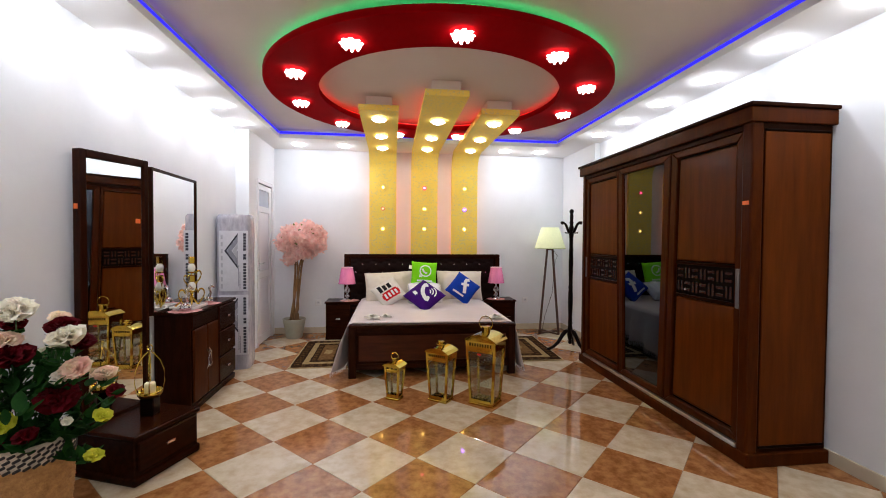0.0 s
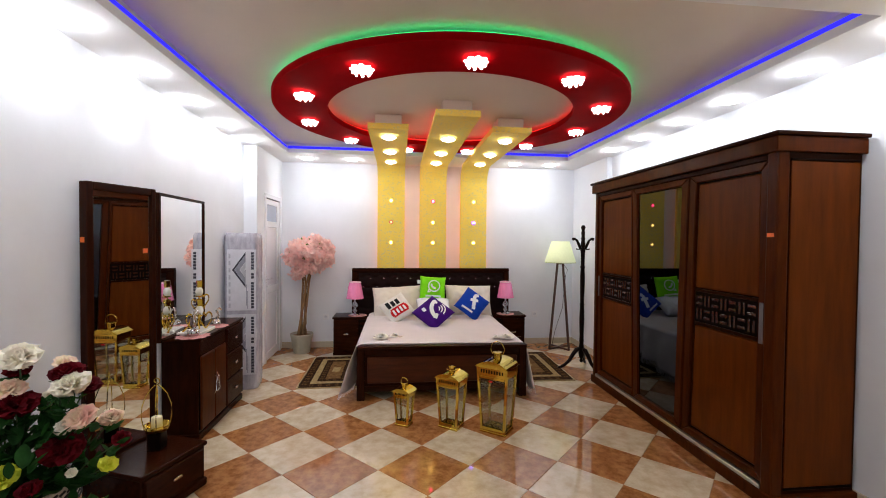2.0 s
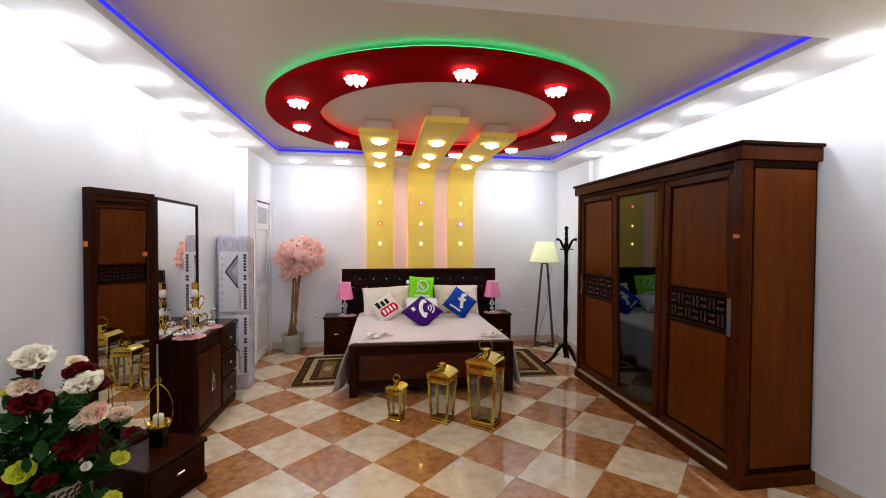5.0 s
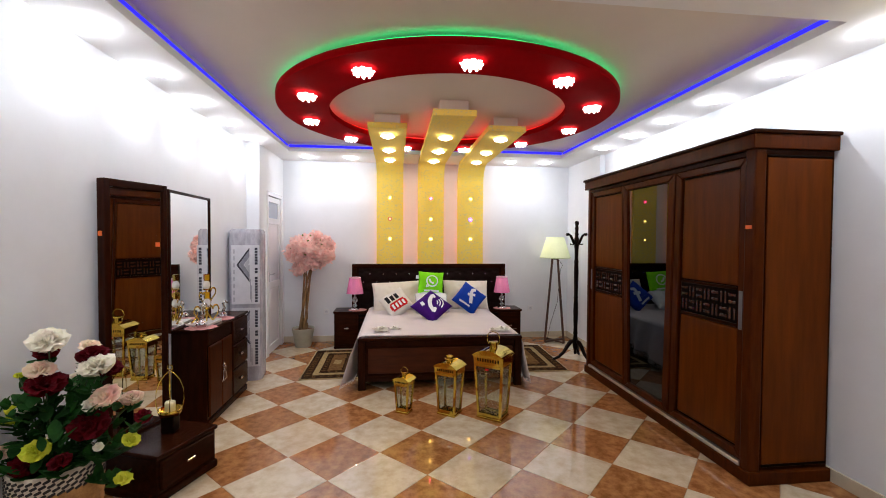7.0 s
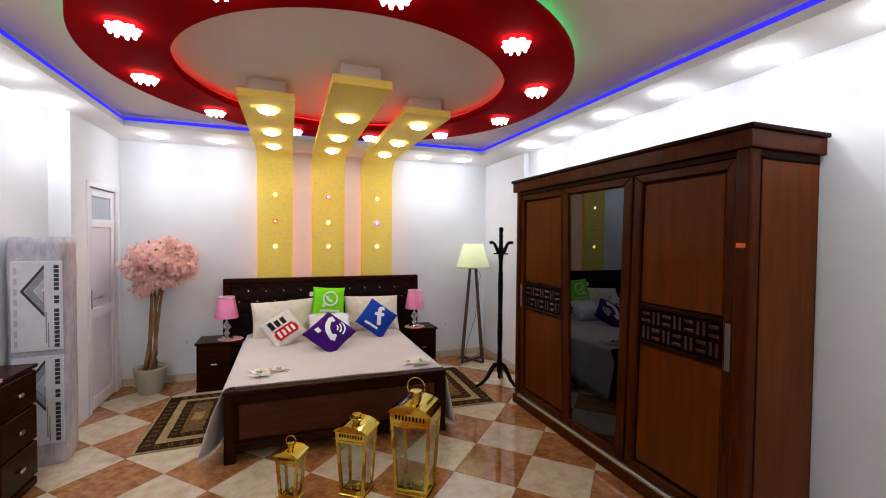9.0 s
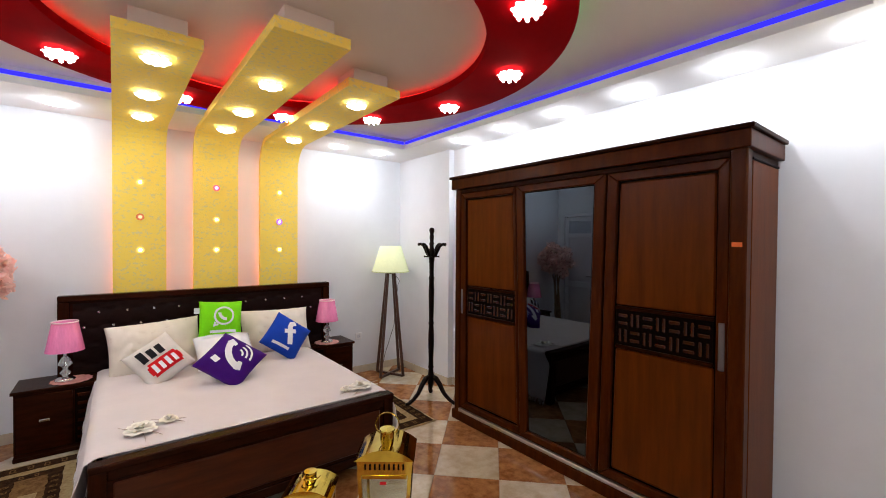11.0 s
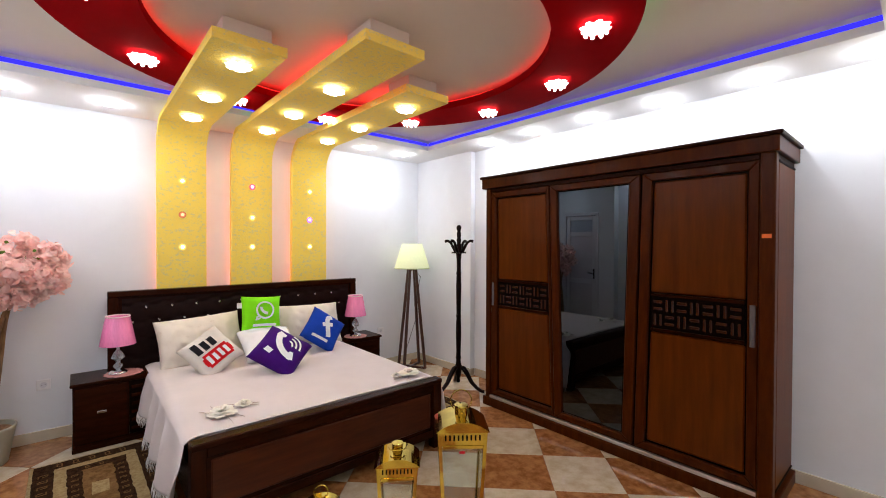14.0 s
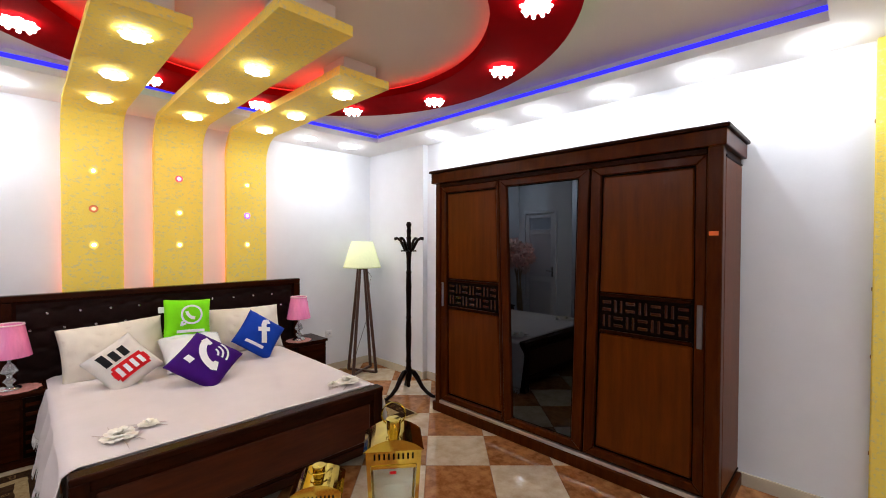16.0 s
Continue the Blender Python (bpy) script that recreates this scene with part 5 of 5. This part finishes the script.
def standing_mirror():
    root = thing("standing_mirror", -1.338, 2.575, 0, 69.0, label="tall dark-framed dressing mirror on a low drawer base", category="mirror")
    base = part("base", box(-0.215, 0.215, 0.01, 0.44, 0.045, 0.255, 0.005), M_MAHOG, root)
    part("top", box(-0.225, 0.225, -0.005, 0.445, 0.255, 0.282, 0.008, 2), M_MAHOG, base)
    part("plinth", box(-0.225, 0.225, -0.004, 0.445, 0.0, 0.05, 0.012, 2), M_MAHOG, base)
    d = part("drawer_front", box(-0.20, 0.20, -0.006, 0.012, 0.07, 0.245, 0.008), M_MAHOG, base)
    part("handle", box(-0.028, 0.028, -0.018, -0.006, 0.155, 0.172, 0.004), M_CHROME, d, "small chrome pull")
    part("backing", box(-0.21, 0.21, 0.41, 0.44, 0.282, 1.885, 0.004), M_MAHOGV, root)
    part("glass", box(-0.172, 0.182, 0.402, 0.410, 0.30, 1.845, 0.003), M_MIRROR, root)
    for a, b2, c, e in ((-0.212, -0.172, 0.282, 1.89), (0.182, 0.212, 0.282, 1.89)):
        part("frame_post", box(a, b2, 0.385, 0.442, c, e, 0.006, 2), M_MAHOGV, root)
    part("frame_top", box(-0.172, 0.182, 0.385, 0.442, 1.845, 1.89, 0.006, 2), M_MAHOG, root)
    part("frame_bottom", box(-0.172, 0.182, 0.385, 0.442, 0.282, 0.30, 0.003), M_MAHOG, root)
    st = bpy.data.materials["orange_sticker"]
    part("price_tag", box(0.134, 0.162, 0.3985, 0.4015, 1.475, 1.505, 0), st, root, "small orange price sticker")
    part("price_tag", box(-0.2145, -0.2125, 0.40, 0.43, 1.545, 1.575, 0), st, root, "small orange price sticker")


standing_mirror()


# ---------------------------------------------------------------- small ornaments
M_CANDLE = material("pale_yellow_wax", (0.78, 0.68, 0.42), 0.5, vary=0.08, scale=10)
M_SILVER = material("silver_ornament", (0.70, 0.70, 0.74), 0.15, metal=1.0)
M_PORCELAIN = material("white_porcelain", (0.80, 0.78, 0.74), 0.12, vary=0.05, scale=10, coat=0.5)


def candle_holder():
    root = thing("candle_holder", -1.515, 2.705, 0.282, 0, label="gold wire candle holder with pale candle on a black cup", category="candle holder")
    part("cup", box(-0.04, 0.04, -0.04, 0.04, 0, 0.105, 0.006, 2), M_BLACKWOOD, root, "black block foot")
    part("tray", lathe([(0, 0.105), (0.055, 0.107), (0.066, 0.125), (0.070, 0.150), (0.066, 0.150), (0.058, 0.125), (0, 0.113)], 28), M_GOLD, root, smooth=True)
    part("candle", lathe([(0, 0.114), (0.030, 0.114), (0.030, 0.190), (0.026, 0.196), (0, 0.194)], 24), M_CANDLE, root, "pale yellow candle", smooth=True)
    part("wick", tube([(0, 0, 0.192), (0.002, 0, 0.203)], 0.0015, 5), M_BLACKWOOD, root)
    for k in range(4):
        a = math.radians(90 * k + 25)
        pts = [(0.066, 0.135), (0.078, 0.20), (0.074, 0.27), (0.055, 0.33), (0.028, 0.37), (0.006, 0.392)]
        part("wire", tube([(r * math.cos(a), r * math.sin(a), z) for r, z in pts], 0.003, 6), M_GOLD, root)
    part("scroll", tube([(0.018 * math.cos(math.radians(t)) * (1 - t / 700), 0, 0.415 + 0.02 * math.sin(math.radians(t)) * (1 - t / 700)) for t in range(-90, 330, 20)], 0.003, 6), M_GOLD, root)


candle_holder()


def heart(cx, cz, s, n=28):
    pts = []
    for k in range(n):
        t = 2 * math.pi * k / n
        pts.append((0, cx + s * math.sin(t) ** 3, cz + s * (0.81 * math.cos(t) - 0.31 * math.cos(2 * t) - 0.125 * math.cos(3 * t) - 0.06 * math.cos(4 * t))))
    return pts


def dresser_ornaments():
    z = 0.799
    root = thing("heart_candelabra", -1.675, 3.62, z, -48, label="gold heart candelabra with white glass balls on a white plate", category="candelabra")
    part("plate", box(-0.075, 0.075, -0.13, 0.13, 0, 0.016, 0.004, 2), M_PORCELAIN, root, at=pose(0, 0, 0, 0, 0, 48))
    for cy, s, turn in ((-0.050, 0.050, 0), (0.050, 0.050, 0), (0.0, 0.042, 60)):
        part("heart", tube(heart(cy, 0.062, s), 0.0055, 6, closed=True), M_GOLD, root, smooth=True, at=pose(0, 0, 0, 0, 0, turn))
    part("heart", tube(heart(0.035, 0.165, 0.040), 0.005, 6, closed=True), M_GOLD, root, smooth=True)
    part("heart", tube(heart(-0.030, 0.150, 0.030), 0.0045, 6, closed=True), M_GOLD, root, smooth=True)
    part("stem", tube([(0, 0, 0.016), (0, 0, 0.27)], 0.006, 8), M_GOLD, root)
    for cz, r in ((0.088, 0.031), (0.188, 0.029)):
        part("ball", lathe([(0, cz), (r * 0.7, cz + 0.004), (r * 1.05, cz + r * 0.7), (r * 0.95, cz + r * 1.2), (r * 0.5, cz + r * 1.6), (0, cz + r * 1.65)], 20), M_PORCELAIN, root, "white glass ball", smooth=True)
        part("holder", box(-0.019, 0.019, -0.019, 0.019, cz + r * 1.6, cz + r * 1.6 + 0.036, 0.003), M_GOLD, root, "square gold candle holder")
        part("saucer", lathe([(0, cz - 0.006), (r * 0.9, cz - 0.004), (r * 1.1, cz + 0.004), (r * 0.8, cz + 0.003), (0, cz)], 18), M_GOLD, root)
    root.scale = (0.98, 0.98, 1.58)
    for x, y, s in ((-1.655, 3.47, 1.4), (-1.64, 3.86, 1.15)):
        d = thing("lace_doily", x, y, z, 0, label="small pink lace doily on the dresser top", category="doily", group="dresser doilies")
        part("cloth", lathe([(0, 0.003), (0.07 * s, 0.003), (0.085 * s, 0.001), (0.085 * s, 0), (0, 0)], 32, wave=lambda u: 0.08 * math.sin(2 * math.pi * 10 * u)), M_PINKLACE, d)
        f = thing("swan_figurine", x, y, z + 0.0035, 30, label="small shiny silver swan figurine on a doily", category="figurine", group="silver figurines")
        part("body", lathe([(0, 0), (0.026 * s, 0.003), (0.034 * s, 0.02), (0.028 * s, 0.045), (0.014 * s, 0.06), (0, 0.064)], 18), M_SILVER, f, smooth=True)
        part("neck", tube([(0.0, 0, 0.05), (0.014 * s, 0, 0.08 * s), (0.004, 0, 0.115 * s), (0.020 * s, 0, 0.135 * s), (0.040 * s, 0, 0.118 * s)], [0.014 * s, 0.011 * s, 0.010 * s, 0.011 * s, 0.005 * s], 8), M_SILVER, f, smooth=True)
    b = thing("rope_ornament", -1.74, 3.50, z, 0, label="cream and gold coiled ornament before the mirror", category="ornament")
    part("coil", tube([(0.03 * math.cos(t * 0.7) , 0.07 - t * 0.012, 0.018 + 0.014 * math.sin(t * 0.7)) for t in range(13)], 0.010, 7), M_PORCELAIN, b, smooth=True)
    part("sprig", tube([(0, -0.02, 0.03), (0.01, 0.05, 0.06), (0.0, 0.10, 0.10)], [0.008, 0.006, 0.003], 6), M_GOLD, b)


dresser_ornaments()

# cloth roses on the bedspread
M_SPRIG = material("dusty_thread", (0.52, 0.42, 0.36), 0.8, vary=0.2, scale=40)
M_SATIN = material("cream_satin", (0.92, 0.87, 0.76), 0.5, vary=0.06, scale=20, sheen=0.2)
for k, (x, y, s) in enumerate(((1.10, 4.30, 0.078), (0.99, 4.32, 0.034), (-0.22, 4.40, 0.078), (-0.08, 4.47, 0.045))):
    f = thing("cloth_rose", x, y, 0.5415, 40 * k, label="white satin rose sewn on the bedspread", category="cloth flower", group="satin roses")
    b = bmesh.new()
    rnd = random.Random(70 + k)
    for ring, (n, tip, size) in enumerate(((9, 80, 1.0), (7, 66, 0.80), (5, 46, 0.60), (3, 18, 0.42))):
        for i in range(n):
            q = sheet(petal(size * s, size * s * 0.95, -0.35, 0.15), 4, 5)
            q.transform(pose(0, 0, 0.003 + 0.004 * ring, 0, 0, 360 * i / n + 25 * ring + rnd.uniform(-9, 9)) @ pose(0, -0.006, 0, tip + rnd.uniform(-7, 5)))
            merge(b, q)
    part("petals", b, M_SATIN, f, smooth=True)
    for a in (25, 60, 200, 235):
        c, d = math.cos(math.radians(a)), math.sin(math.radians(a))
        part("sprig", tube([(0.5 * s * c, 0.5 * s * d, 0.003), (1.5 * s * c, 1.3 * s * d, 0.002), (2.5 * s * c, 1.8 * s * d, 0.001)], [0.002, 0.0025, 0.001], 5), M_SPRIG, f, "thin embroidered sprig")

# sockets
for x, z in ((-1.085, 0.445), (2.04, 0.455)):
    root = thing("wall_socket", x, YB, z, label="white square power socket on the wall", category="socket", group="wall sockets")
    part("plate", box(-0.042, 0.042, -0.012, 0, -0.042, 0.042, 0.006, 2), M_WHITE, root)
    part("well", lathe([(0.022, 0), (0.022, 0.003), (0.019, 0.003), (0.019, 0.001), (0, 0.001)], 24), M_PAPER, root, at=pose(0, -0.012, 0, 90))
    # Flat dark discs replace depth: the shade of the pin holes as colour.
    for dx in (-0.009, 0.009):
        part("hole", lathe([(0, 0), (0.0028, 0)], 10), M_GROOVE, root, at=pose(dx, -0.0142, 0, 90))

# yellow pilaster past the wardrobe
root = thing("yellow_pilaster", label="yellow flaked plaster pilaster on the side wall", category="pilaster", kind="structure")
part("panel", box(2.66, XR, 1.15, 1.605, 0.0, SOFFIT, 0.006), M_YELLOW, root)
for z in (0.42, 0.95, 1.32, 2.23):
    part("stud", lathe([(0.012, 0), (0.010, 0.004), (0, 0.005)], 12), M_BARK, root, at=pose(2.685, 1.605, z, -90))

# ---------------------------------------------------------------- floor tiles
def clip(poly, axis, limit, keep_low):
    out = []
    for i, p in enumerate(poly):
        q = poly[(i + 1) % len(poly)]
        a = (p[axis] <= limit) if keep_low else (p[axis] >= limit)
        c = (q[axis] <= limit) if keep_low else (q[axis] >= limit)
        if a:
            out.append(p)
        if a != c:
            f = (limit - p[axis]) / (q[axis] - p[axis])
            out.append((p[0] + f * (q[0] - p[0]), p[1] + f * (q[1] - p[1])))
    return out


floor = structure("floor", box(XL - T, XR + T, YF - T, YB + T, -0.08, -0.004, 0), M_GROUT, "glossy marble floor of cream and brown diagonal tiles", "floor")
D = 0.45 / math.sqrt(2)
H = D - 0.002
full = {}
for a in range(-8, 30):
    for b in range(-26, 12):
        cx, cy = -1.13 + D * (a + b + 1), 3.80 + D * (b - a)
        if cx < XL - D or cx > XR + D or cy < YF - D or cy > YB + D:
            continue
        brown = (a + b) % 2 == 1
        mat = M_BROWN if brown else M_CREAM
        poly = [(cx - H, cy), (cx, cy - H), (cx + H, cy), (cx, cy + H)]
        inside = all(XL < p[0] < XR and YF < p[1] < YB for p in poly)
        turn = 90 * ((a * 7 + b * 3) % 4)
        if inside:
            if brown not in full:
                full[brown] = part("tile", prism([(-H, 0), (0, -H), (H, 0), (0, H)], -0.012, 0, bevel=0.0016), mat, floor, at=pose(cx, cy, 0, 0, 0, turn))
            else:
                again(full[brown], pose(cx, cy, 0, 0, 0, turn))
        else:
            for axis, limit, low in ((0, XL, False), (0, XR, True), (1, YF, False), (1, YB, True)):
                poly = clip(poly, axis, limit, low)
                if len(poly) < 3:
                    break
            if len(poly) >= 3 and (max(p[0] for p in poly) - min(p[0] for p in poly)) > 0.02 and (max(p[1] for p in poly) - min(p[1] for p in poly)) > 0.02:
                part("tile", prism([(x - cx, y - cy) for x, y in poly], -0.012, 0), mat, floor, at=pose(cx, cy, 0))
